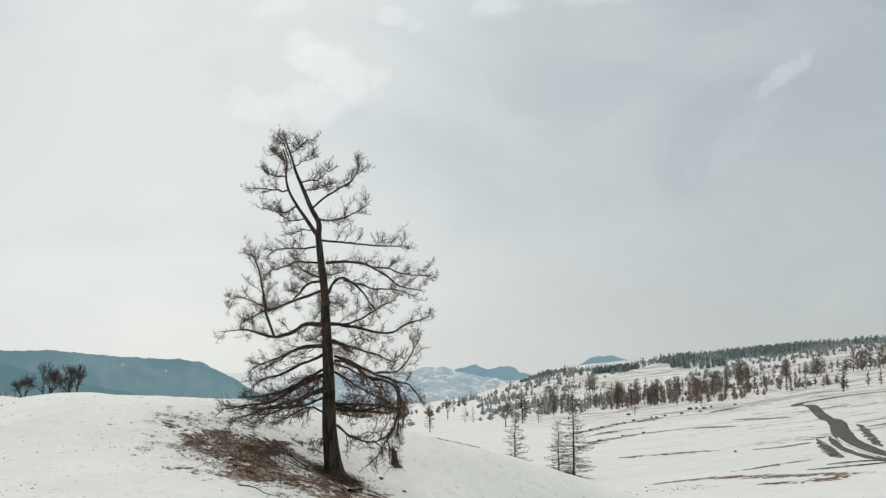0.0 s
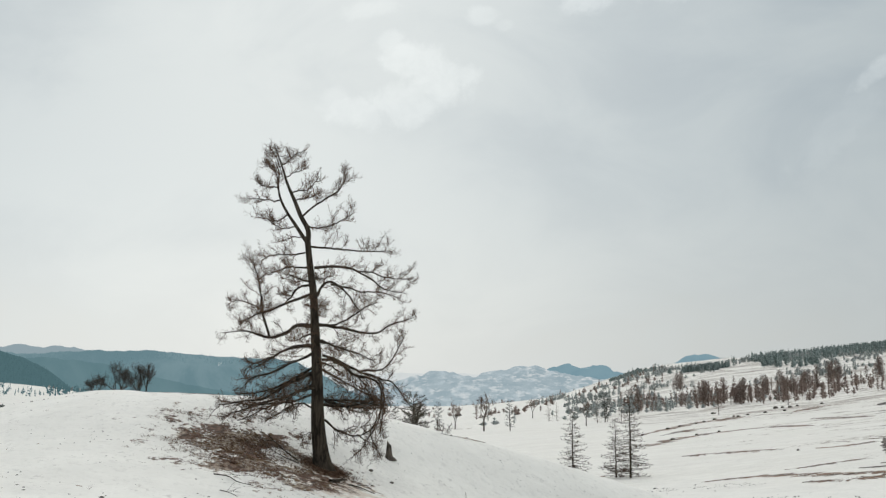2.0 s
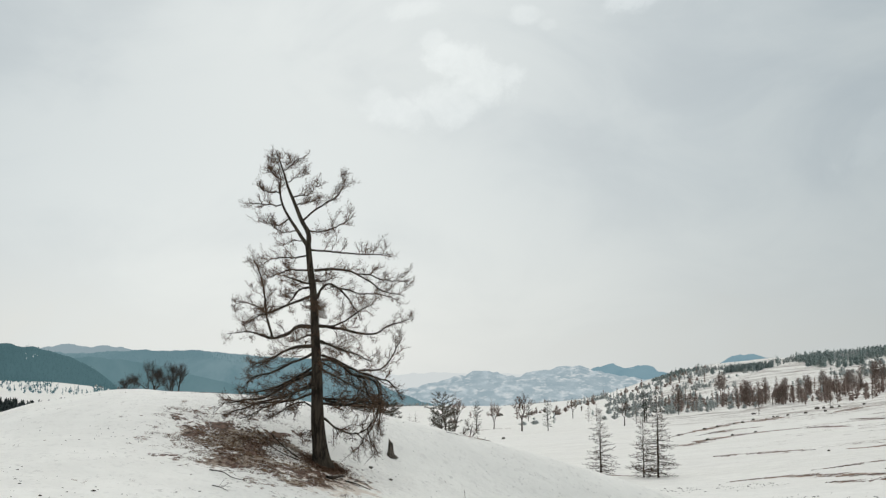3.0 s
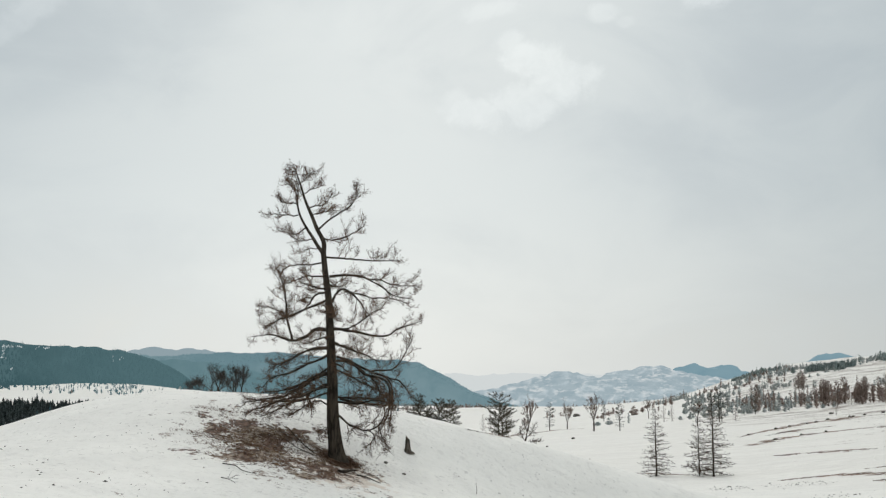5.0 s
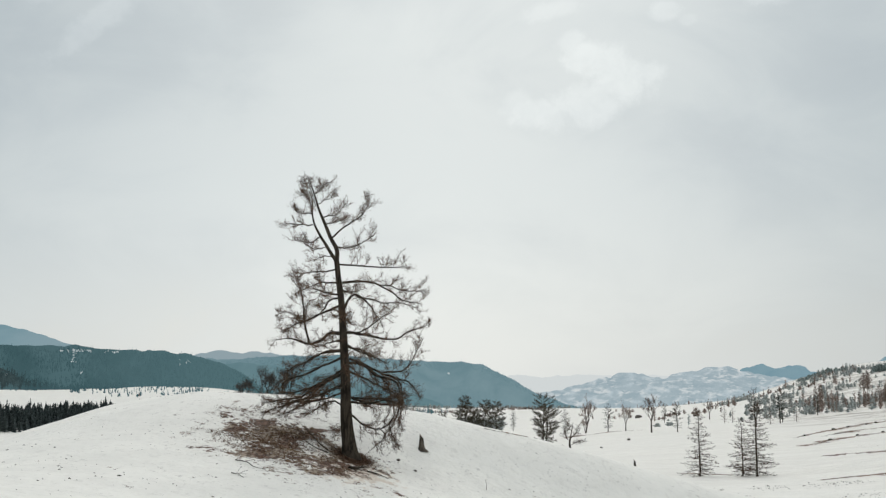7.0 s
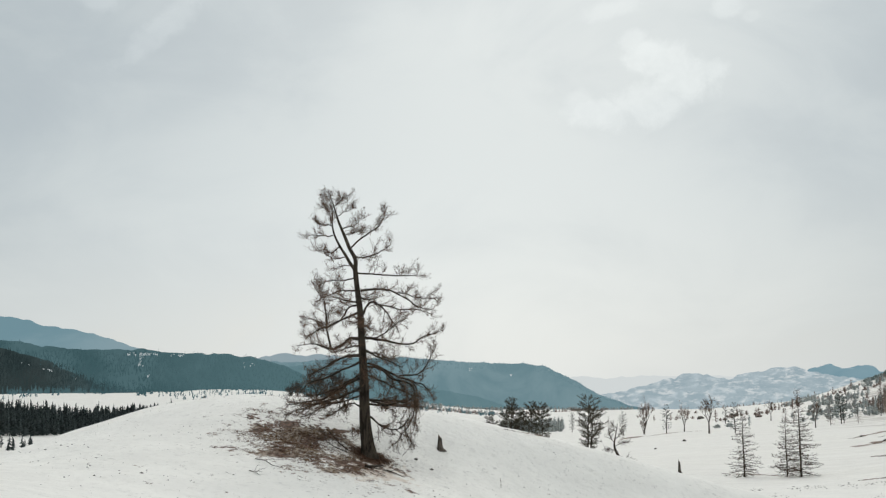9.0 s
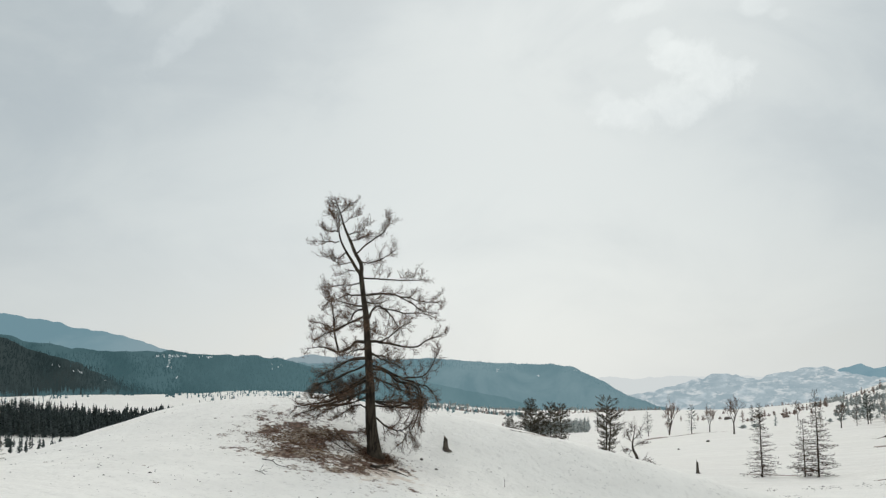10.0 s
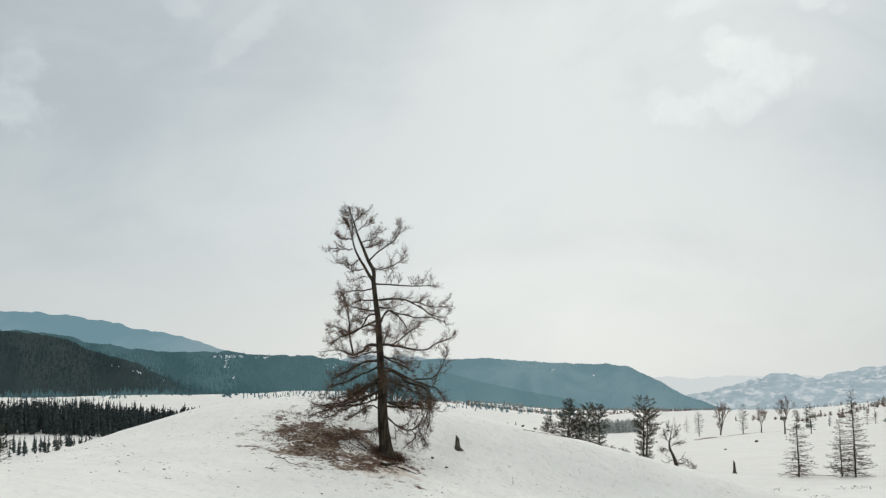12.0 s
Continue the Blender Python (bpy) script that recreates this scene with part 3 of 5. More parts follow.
mountain("backdrop_mountain_pale", "pale blue hazed wooded ridge far off", [-60, -46, -39.3, -37.9, -36.2, -35.2, -34.1, -33.5, -32.5, -31.1, -30.2, -28.8, -26, -23.5, -22.75, -21.3, -20.4, -19.4, -17.5, -15, -12],
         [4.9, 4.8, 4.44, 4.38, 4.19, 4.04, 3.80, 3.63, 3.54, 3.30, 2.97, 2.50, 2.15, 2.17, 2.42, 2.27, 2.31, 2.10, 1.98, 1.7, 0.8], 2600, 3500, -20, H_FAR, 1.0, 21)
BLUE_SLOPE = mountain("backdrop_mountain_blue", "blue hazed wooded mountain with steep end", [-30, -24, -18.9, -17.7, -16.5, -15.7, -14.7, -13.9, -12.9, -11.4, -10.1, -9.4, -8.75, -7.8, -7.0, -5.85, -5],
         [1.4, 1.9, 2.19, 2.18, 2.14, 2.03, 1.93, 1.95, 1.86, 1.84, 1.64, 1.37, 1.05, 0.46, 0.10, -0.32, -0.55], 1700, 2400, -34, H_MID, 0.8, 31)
mountain("backdrop_mountain_spur", "blue-grey hazed wooded spur running down to the valley", [-30, -24, -20.5, -18.4, -15.5, -13, -11, -9.5], [1.75, 1.87, 1.75, 1.42, 0.7, 0.18, -0.45, -1.3], 1560, 1850, -34, H_SPUR, 0.7, 71)
mountain("backdrop_hill_blue", "small blue hazed wooded hill beyond the snowy ramp", [0.5, 1.2, 1.75, 2.1, 2.7, 3.5, 4.0, 4.5, 4.9, 5.2, 5.9, 6.9], [-0.3, 0.6, 1.08, 1.24, 1.37, 1.38, 1.46, 1.51, 1.36, 1.08, 0.85, 0.4], 4260, 4600, -40, H_HILL, 2.2, 81)
mountain("backdrop_hill_peak", "small blue hazed wooded peak behind the ridge", [6.6, 7.6, 8.07, 8.5, 9.4, 10.0, 10.8, 12], [0.4, 1.2, 1.58, 1.84, 1.93, 1.83, 1.5, 0.6], 4260, 4600, -40, H_HILL, 1.5, 91)
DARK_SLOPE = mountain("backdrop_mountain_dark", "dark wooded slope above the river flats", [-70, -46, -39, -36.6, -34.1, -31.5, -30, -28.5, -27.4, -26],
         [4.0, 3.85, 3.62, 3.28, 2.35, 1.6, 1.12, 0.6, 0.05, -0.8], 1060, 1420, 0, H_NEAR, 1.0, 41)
TEAL_SLOPE = mountain("backdrop_mountain_teal", "teal hazed wooded slope with small snowy clearings", [-60, -46, -42, -39.1, -37.7, -36.5, -35.0, -33.45, -31.7, -28.6, -27.2, -25.0, -23.5, -22.6, -21.3, -20.5, -19.5, -18.5],
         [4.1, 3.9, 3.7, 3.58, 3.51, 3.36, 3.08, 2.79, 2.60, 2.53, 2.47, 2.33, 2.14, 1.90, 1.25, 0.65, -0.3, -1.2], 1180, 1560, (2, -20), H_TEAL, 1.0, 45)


def clearings(name, V, spots, mat, seed, label, near=5.0):
    """Small snowy openings in the wood of a far slope: bearing, height, half width, half height in degrees, count."""
    rng = np.random.default_rng(seed)
    bearing = np.degrees(np.arctan2(V[10, :, 0], V[10, :, 1]))
    polys = []
    for az, el, wide, tall, count in spots:
        for k in range(count):
            a, e = az + rng.uniform(-1, 1) * wide, el + rng.uniform(-1, 1) * tall
            col = V[:26, min(int(np.searchsorted(bearing, a)), V.shape[1] - 1)]
            far = np.hypot(col[:, 0], col[:, 1])
            up = np.degrees(np.arctan2(col[:, 2] - 2.3, far))
            if e > up.max() - 0.04:
                continue
            r = float(np.interp(e, np.maximum.accumulate(up), far)) - near
            w, h = rng.uniform(0.012, 0.05), rng.uniform(0.02, 0.075)
            ring = []
            for q in range(6):
                f = rng.uniform(0.55, 1.1)
                aa, ee = radians(a + w * f * math.cos(q * 1.047)), radians(e + h * f * math.sin(q * 1.047))
                rr = r + 300 * (ee - radians(e))
                ring.append((rr * math.sin(aa), rr * math.cos(aa), 2.3 + rr * math.tan(ee)))
            polys += ring
    me = mesh_of(name, polys, np.arange(len(polys)).reshape(-1, 6)[:, ::-1], mat, False)
    tagged(new(name, me), label, "snow", kind="stuff")


# snow openings brightened by haze-coloured emission mixed in at 0.6
M_CLEARING = material("glowing_snow_clearing", hazed((0.7, 0.7, 0.7, 1), (0.8, 0.8, 0.8, 1), (0.48, 0.54, 0.55, 1), 0.6, 0.05, 0.5))
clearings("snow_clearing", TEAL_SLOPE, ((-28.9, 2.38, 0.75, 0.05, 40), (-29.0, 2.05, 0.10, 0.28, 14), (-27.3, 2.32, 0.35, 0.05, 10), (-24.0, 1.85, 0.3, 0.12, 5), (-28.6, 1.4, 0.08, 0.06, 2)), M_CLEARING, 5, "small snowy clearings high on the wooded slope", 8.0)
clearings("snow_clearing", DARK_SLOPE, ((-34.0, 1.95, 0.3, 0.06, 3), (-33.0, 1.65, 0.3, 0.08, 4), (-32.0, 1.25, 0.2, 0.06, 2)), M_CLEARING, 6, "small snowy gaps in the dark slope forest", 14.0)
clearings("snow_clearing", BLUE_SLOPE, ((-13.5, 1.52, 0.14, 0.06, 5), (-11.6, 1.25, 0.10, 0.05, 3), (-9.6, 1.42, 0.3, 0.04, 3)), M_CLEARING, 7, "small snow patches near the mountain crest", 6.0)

# ---- the lone larch ----
TREE = (-3.45, 34.86)


def lone_larch():
    rng = np.random.default_rng(7)
    base = Vector((TREE[0], TREE[1], float(land(*TREE)) - 0.06))
    tree = thing("larch_tree", base, "old bare larch with forked leaning top on the snowy knoll", "tree")

    def at(x, z, deep=0.0):
        return (x, deep, z)

    stem = curve_through([at(-0.10, -0.35), at(-0.14, 0.07), at(-0.19, 0.50), at(-0.28, 1.22), at(-0.31, 1.88), at(-0.32, 2.51), at(-0.34, 3.15), at(-0.39, 3.98), at(-0.42, 4.49), at(-0.47, 5.44), at(-0.57, 6.17), at(-0.67, 7.07)], 34)
    rad = np.interp(stem[:, 2], [-0.35, -0.1, 0.05, 0.2, 0.4, 0.8, 1.8, 3.1, 4.5, 6.1, 7.1], [0.46, 0.41, 0.365, 0.305, 0.262, 0.232, 0.198, 0.165, 0.135, 0.105, 0.092])
    right = curve_through([at(-0.67, 7.04), at(-0.66, 7.44), at(-0.90, 7.89), at(-1.07, 8.31), at(-1.22, 8.65), at(-1.36, 8.99), at(-1.46, 9.33), at(-1.62, 9.80), at(-1.77, 10.20)], 26)
    left = curve_through([at(-0.67, 7.04), at(-0.86, 7.29), at(-1.10, 7.65, 0.1), at(-1.29, 7.92, 0.15), at(-1.55, 8.38, 0.2), at(-1.66, 8.82, 0.2), at(-1.63, 9.27, 0.15), at(-1.74, 9.66, 0.1)], 22)
    bole, faces = tubes(stem[None], rad[None], 20)
    mid = np.repeat(stem, 20, 0)
    out = bole - mid
    turn = np.arctan2(out[:, 1], out[:, 0])
    lobes = 0.10 * np.cos(5 * turn + 0.8) - 0.05 * np.cos(turn) + 0.05 * lumps(turn * 5, mid[:, 2] * 3, 1.0, 4)
    bole = mid + out * (1 + lobes * (0.15 + 0.85 * np.clip(1 - mid[:, 2] / 0.55, 0, 1)))[:, None]
    lots = [(bole, faces),
            tubes(right[None], np.linspace(0.088, 0.013, 26)[None], 8), tubes(left[None], np.linspace(0.072, 0.012, 22)[None], 8)]
    trunk = part("trunk", mesh_of("trunk", *gather(lots), M_BARK), tree, "thick dark fissured trunk")

    def limb(points, thick, sec=12, size=(0.75, 0.45), lift=0.12, curl=0.15, dense=1.0, low=False, begin=0.12, fine=1.0):
        line = curve_through(points, 24)
        wander = np.cumsum(rng.normal(size=line.shape), 0) * 0.012
        line += (wander - wander[-1] * np.linspace(0, 1, 24)[:, None]) * np.minimum(1, np.arange(24) / 4)[:, None]
        girth = (thick - 0.009) * np.linspace(1, 0, 24) ** 0.8 + 0.009
        girth *= 1 + 0.10 * rng.normal(size=24) * (np.arange(24) > 2)
        arm = part("limb", mesh_of("limb", *tubes(line[None], girth[None], 7), M_BARK), tree)
        main = line[None]
        # boughs off the limb, twigs off those, and short spurs that make the brush at the tips
        A = sprout(rng, main, int(sec * (0.74 if low else 0.8)), begin, 0.97, size, 0.72, lift * 0.7, curl, 8, 0.85, 0.05)
        A2 = sprout(rng, A, 2 if low else 3, 0.2, 0.95, (0.34, 0.22), 0.75, lift * 0.4, curl * 0.8, 6, 0.75, 0.06)
        B = [sprout(rng, A, int((6 if low else 7) * dense) + 1, 0.12, 1.0, (0.20 * fine, 0.15 * fine), 0.9, 0.06, 0.25, 4, 0.6, 0.09),
             sprout(rng, A2, int((4 if low else 5) * dense) + 1, 0.05, 1.0, (0.16 * fine, 0.12 * fine), 0.9, 0.04, 0.25, 4, 0.6, 0.09),
             sprout(rng, main, int(sec * 1.3), 0.08 if fine < 1 else 0.25, 1.0, (0.13 * fine, 0.20 * fine), 0.95, 0.1, 0.3, 4, 0.5, 0.09),
             sprout(rng, main, int(sec * 1.0), 0.75, 1.0, (0.22 * fine, 0.15 * fine), 0.7, 0.12, 0.3, 4, 0.8, 0.09)]
        B = np.concatenate(B)
        C = sprout(rng, B, 3, 0.10, 1.0, (0.075, 0.055), 0.95, 0.05, 0.2, 2, 0.6, 0.0)
        lots = [tubes(A, taper(A, 0.0150 if low else 0.0115, 0.0042), 4), tubes(A2, taper(A2, 0.0075, 0.0034), 3),
                tubes(B, taper(B, 0.0037, 0.0022), 3), tubes(C, taper(C, 0.0026, 0.0019), 3)]
        tagged(part("twig_spray", mesh_of("twig_spray", *gather(lots), M_TWIG), arm), kind="stuff")

    # right of the stem
    limb([at(-0.61, 6.92), at(0.12, 6.85), at(0.89, 6.80), at(1.45, 6.72), at(2.00, 6.73)], 0.035, 12, (0.5, 0.3), 0.5, 0.3)
    limb([at(-0.45, 6.25), at(0.16, 6.27), at(0.74, 6.17), at(1.32, 5.89, 0.2), at(1.77, 5.55, 0.2), at(2.42, 5.42, 0.1)], 0.05, 14, (0.6, 0.4), 0.25, 0.3)
    limb([at(0.96, 6.12), at(1.46, 6.00, -0.3), at(2.03, 5.86, -0.4), at(2.66, 5.82, -0.4)], 0.026, 9, (0.5, 0.35), 0.2, 0.3)
    limb([at(-0.36, 5.35), at(-0.21, 5.65), at(0.08, 5.72), at(0.60, 5.42, -0.2), at(0.97, 4.96, -0.3), at(1.13, 4.59, -0.3)], 0.05, 12, (0.65, 0.4), -0.15, 0.05)
    limb([at(0.08, 5.72), at(0.53, 5.66, 0.3), at(1.03, 5.53, 0.5), at(1.65, 5.49, 0.6), at(2.20, 5.32, 0.6)], 0.032, 10, (0.6, 0.4), 0.1, 0.2)
    limb([at(-0.85, 7.88), at(-0.32, 8.26), at(0.28, 8.65), at(0.48, 8.94), at(0.56, 9.25)], 0.035, 12, (0.4, 0.3), 0.35, 0.2)
    limb([at(-0.68, 7.56), at(-0.38, 7.51), at(-0.01, 7.56), at(0.43, 7.77), at(0.78, 8.01)], 0.032, 11, (0.4, 0.3), 0.15, 0.25)
    limb([at(-0.30, 4.46), at(0.06, 4.41), at(0.42, 4.38), at(1.32, 4.20, 0.2), at(1.93, 4.47, 0.3), at(2.68, 4.71, 0.3)], 0.06, 16, (0.75, 0.4), -0.05, 0.2)
    limb([at(-0.02, 4.41), at(0.65, 4.61, -0.5), at(1.18, 4.91, -0.8), at(1.63, 5.06, -0.9)], 0.03, 10, (0.6, 0.4), 0.1, 0.1)
    limb([at(-0.18, 3.52), at(0.34, 3.36), at(1.03, 3.03), at(1.56, 2.83), at(1.77, 2.31), at(1.69, 1.57), at(1.63, 1.18)], 0.044, 20, (0.8, 0.4), -0.35, 0.0, 1.5, True)
    limb([at(1.56, 2.83), at(2.00, 2.65, -0.1), at(2.28, 2.41, -0.1), at(2.47, 2.12, -0.2)], 0.026, 6, (0.35, 0.25), -0.1, 0.1)
    limb([at(1.03, 3.03), at(1.45, 3.05, 0.3), at(1.82, 3.20, 0.5), at(2.15, 3.75, 0.5), at(2.32, 4.13, 0.5)], 0.036, 12, (0.6, 0.35), 0.15, 0.2)
    limb([at(-0.09, 1.54), at(0.19, 1.33), at(0.44, 1.20), at(0.89, 1.10, -0.3), at(1.39, 1.29, -0.5), at(1.68, 1.79, -0.5)], 0.040, 20, (0.75, 0.5), -0.15, 0.1, 1.5, True)
    limb([at(-0.06, 2.11), at(0.38, 1.99, 0.4), at(0.95, 1.88, 0.7), at(1.75, 1.88, 0.8)], 0.045, 14, (0.8, 0.45), -0.1, 0.05, 1.0, True)
    limb([at(-0.22, 3.98), at(0.34, 3.76, -0.6), at(1.00, 3.58, -1.1), at(1.64, 3.28, -1.5)], 0.045, 13, (0.7, 0.45), -0.1, 0.1)
    limb([at(-0.18, 3.08), at(0.15, 2.88, 0.7), at(0.67, 2.55, 1.3), at(1.26, 2.24, 1.7)], 0.038, 16, (0.8, 0.5), -0.25, 0.0, 1.7, True)
    limb([at(1.39, 1.25, -0.5), at(1.45, 0.95, -0.4), at(1.58, 0.66, -0.3), at(1.68, 0.46, -0.3)], 0.02, 9, (0.40, 0.25), -0.8, -0.1, 1.2, True)
    limb([at(0.95, 1.10, -0.35), at(1.22, 0.92, -0.4), at(1.10, 0.68, -0.4), at(0.92, 0.50, -0.5)], 0.02, 9, (0.40, 0.25), -0.8, -0.1, 1.2, True)
    # left of the stem
    limb([at(-0.74, 6.73), at(-1.07, 6.63), at(-1.33, 6.62), at(-1.86, 6.58), at(-2.19, 6.43)], 0.03, 11, (0.5, 0.3), 0.1, 0.2)
    limb([at(-0.63, 6.25), at(-1.03, 6.27), at(-1.33, 6.25), at(-1.85, 6.07), at(-2.18, 5.93)], 0.034, 12, (0.55, 0.35), 0.25, 0.2)
    limb([at(-0.56, 5.72), at(-0.97, 5.60, 0.2), at(-1.29, 5.32, 0.4), at(-1.74, 5.02, 0.6), at(-2.25, 4.89, 0.7)], 0.042, 14, (0.65, 0.4), 0.1, 0.2, 1.2)
    limb([at(-0.53, 5.44, 0.00), at(-1.33, 5.12, 0.20), at(-1.95, 4.90, 0.40), at(-2.47, 4.74, 0.50), at(-2.98, 4.58, 0.60)], 0.045, 15, (0.65, 0.4), 0.1, 0.2, 1.2)
    limb([at(-0.45, 4.43, 0.00), at(-1.04, 4.45, 0.40), at(-1.55, 4.21, 0.80), at(-2.03, 4.11, 1.10), at(-2.46, 4.24, 1.40), at(-2.97, 4.37, 1.60), at(-3.77, 4.33, 1.80)], 0.075, 16, (0.6, 0.4), 0.0, 0.15)
    limb([at(-2.05, 4.14, 1.10), at(-2.36, 4.88, 1.50), at(-2.50, 5.59, 1.70), at(-2.71, 6.36, 1.80), at(-2.91, 6.80, 1.80)], 0.045, 18, (0.7, 0.3), 0.25, 0.25, 1.0)
    limb([at(-2.45, 5.09, 1.60), at(-2.89, 5.27, 1.70), at(-3.29, 5.37, 1.80), at(-3.59, 5.23, 1.80)], 0.02, 8, (0.4, 0.3), 0.1, 0.1)
    limb([at(-0.46, 3.85), at(-1.18, 3.75, 0.2), at(-1.88, 3.46, 0.4), at(-2.42, 3.32, 0.5), at(-2.69, 3.10, 0.5)], 0.042, 13, (0.65, 0.4), -0.1, 0.1)
    limb([at(-0.44, 3.59), at(-0.98, 3.36, -0.2), at(-1.63, 3.00, -0.5), at(-2.18, 2.81, -0.7), at(-2.51, 2.52, -0.8)], 0.05, 14, (0.7, 0.45), -0.2, 0.05, 1.2, True)
    limb([at(-0.42, 3.00), at(-1.15, 2.73), at(-1.88, 2.26), at(-2.77, 2.10), at(-3.42, 2.01)], 0.06, 17, (0.75, 0.45), 0.0, 0.15, 1.2, True)
    limb([at(-0.42, 2.63), at(-1.12, 2.28, -0.3), at(-1.81, 2.10, -0.6), at(-2.50, 1.84, -0.8), at(-3.08, 1.64, -0.9)], 0.05, 15, (0.75, 0.45), 0.0, 0.1, 1.2, True)
    limb([at(-0.40, 1.88), at(-0.94, 2.03, 0.2), at(-1.56, 1.73, 0.4), at(-2.01, 1.51, 0.5)], 0.032, 9, (0.55, 0.35), -0.2, 0.1)
    limb([at(-0.42, 3.17), at(-1.05, 2.88, 0.6), at(-1.68, 2.52, 1.2), at(-2.32, 2.36, 1.6)], 0.045, 14, (0.75, 0.45), -0.1, 0.1, 1.2, True)
    limb([at(-0.36, 1.22), at(-0.65, 1.13), at(-0.84, 0.97)], 0.016, 5, (0.25, 0.2), -0.1, 0.0)
    # low swags on both sides
    limb([at(-0.48, 3.79, -0.00), at(-0.94, 3.77, -0.12), at(-1.42, 3.60, -0.25), at(-1.77, 3.32, -0.38), at(-2.24, 3.11, -0.50)], 0.04, 14, (0.6, 0.4), -0.15, 0.1, 0.9, True)
    limb([at(-0.44, 3.00, 0.00), at(-1.00, 2.84, 0.12), at(-1.55, 2.57, 0.25), at(-2.29, 2.36, 0.38), at(-2.93, 2.33, 0.50)], 0.05, 18, (0.7, 0.45), -0.15, 0.1, 0.9, True)
    limb([at(-0.42, 2.61, 0.00), at(-1.04, 2.35, 0.04), at(-1.27, 2.10, 0.08), at(-1.76, 2.03, 0.12), at(-2.52, 1.99, 0.16), at(-3.45, 2.15, 0.20)], 0.055, 20, (0.75, 0.4), 0.0, 0.1, 0.9, True)
    limb([at(-1.55, 2.05, -0.00), at(-1.94, 1.91, -0.17), at(-2.19, 1.72, -0.33), at(-2.69, 1.53, -0.50)], 0.03, 12, (0.6, 0.4), -0.1, 0.1, 0.9, True)
    limb([at(-0.42, 2.35, -0.00), at(-0.80, 2.16, -0.25), at(-1.26, 2.07, -0.50), at(-2.03, 2.01, -0.75), at(-2.47, 1.92, -1.00)], 0.04, 18, (0.75, 0.4), 0.0, 0.1, 0.9, True)
    limb([at(-0.18, 3.39, -0.00), at(0.31, 3.33, -0.03), at(0.86, 2.97, -0.06), at(1.46, 2.80, -0.09), at(1.71, 2.51, -0.11), at(1.68, 1.81, -0.14), at(1.47, 1.17, -0.17), at(1.25, 0.95, -0.20)], 0.045, 22, (0.9, 0.5), -0.9, -0.1, 0.9, True)
    limb([at(0.15, 3.33, 0.00), at(0.63, 3.08, 0.17), at(1.09, 2.68, 0.33), at(1.29, 2.10, 0.50)], 0.030, 16, (0.8, 0.5), -0.9, -0.1, 1.5, True)
    limb([at(-0.14, 2.00, -0.00), at(0.49, 1.96, -0.23), at(1.07, 2.00, -0.47), at(1.71, 1.96, -0.70)], 0.045, 20, (0.6, 0.4), 0.0, 0.1, 0.9, True)
    limb([at(-0.14, 2.16, 0.00), at(0.39, 2.09, 0.17), at(0.96, 2.09, 0.33), at(1.45, 2.15, 0.50)], 0.04, 18, (0.6, 0.4), 0.1, 0.1, 0.9, True)
    # towards and away from the path
    for x, z, az, n, drop, long_ in ((-0.53, 5.80, 250, 10, 0.1, 1.6), (-0.46, 5.05, 285, 12, -0.1, 1.9), (-0.40, 4.15, 262, 12, -0.3, 2.2), (-0.36, 3.33, 300, 13, -0.5, 2.4), (-0.32, 2.51, 245, 13, -0.5, 2.2),
                                       (-0.55, 5.97, 80, 10, 0.1, 1.5), (-0.46, 4.97, 100, 12, 0.0, 1.9), (-0.40, 3.98, 70, 12, -0.3, 2.1), (-0.34, 3.00, 110, 13, -0.5, 2.3), (-0.32, 2.27, 75, 12, -0.5, 2.0)):
        a = np.array(at(x, z))
        d = np.array([math.cos(radians(az)), math.sin(radians(az)), 0]) * long_
        limb([a, a + d * 0.35 + (0, 0, drop * 0.15), a + d * 0.7 + (0, 0, drop * 0.6), a + d + (0, 0, drop)], 0.04, n, (0.6, 0.4), -0.05, 0.1, 1.0)
    # forked top
    for pts, th, sc in (([(-1.60, 8.79), (-1.97, 8.85), (-2.29, 9.02)], 0.02, 9), ([(-1.57, 8.40), (-2.05, 8.45), (-2.61, 8.48)], 0.022, 9), ([(-1.31, 7.94), (-1.79, 7.76), (-2.27, 7.87)], 0.024, 10),
                        ([(-1.04, 7.56), (-1.46, 7.50), (-1.79, 7.64)], 0.018, 7), ([(-0.87, 7.22), (-1.20, 7.12), (-1.45, 7.04)], 0.016, 6), ([(-1.61, 9.24), (-1.93, 9.53), (-2.13, 9.70)], 0.014, 8),
                        ([(-1.53, 9.53), (-1.20, 9.71), (-0.98, 9.88)], 0.014, 7), ([(-1.39, 9.13), (-0.98, 9.37), (-0.86, 9.64)], 0.014, 7), ([(-1.22, 8.65), (-0.69, 8.72), (-0.32, 9.16)], 0.02, 10),
                        ([(-1.10, 8.40), (-0.72, 8.48), (-0.39, 8.62)], 0.018, 10), ([(-1.63, 9.82), (-1.42, 9.90), (-1.26, 9.95)], 0.012, 5), ([(-1.68, 9.94), (-1.92, 9.92), (-2.02, 10.0)], 0.012, 5)):
        deep = rng.uniform(-0.35, 0.35)
        limb([at(x, y, deep * i * 0.6) for i, (x, y) in enumerate(pts)], th * 1.15, sc, (0.34, 0.22), 0.15, 0.2, 0.7, fine=0.75)
    for pts in ([(-1.46, 9.33), (-1.67, 9.84), (-1.81, 10.32)], [(-1.64, 8.99), (-1.63, 9.33), (-1.77, 9.76)]):
        limb([at(x, y - 0.24) for x, y in pts], 0.012, 9, (0.28, 0.16), 0.2, 0.15, 0.7, begin=0.0, fine=0.75)
    return tree


lone_larch()

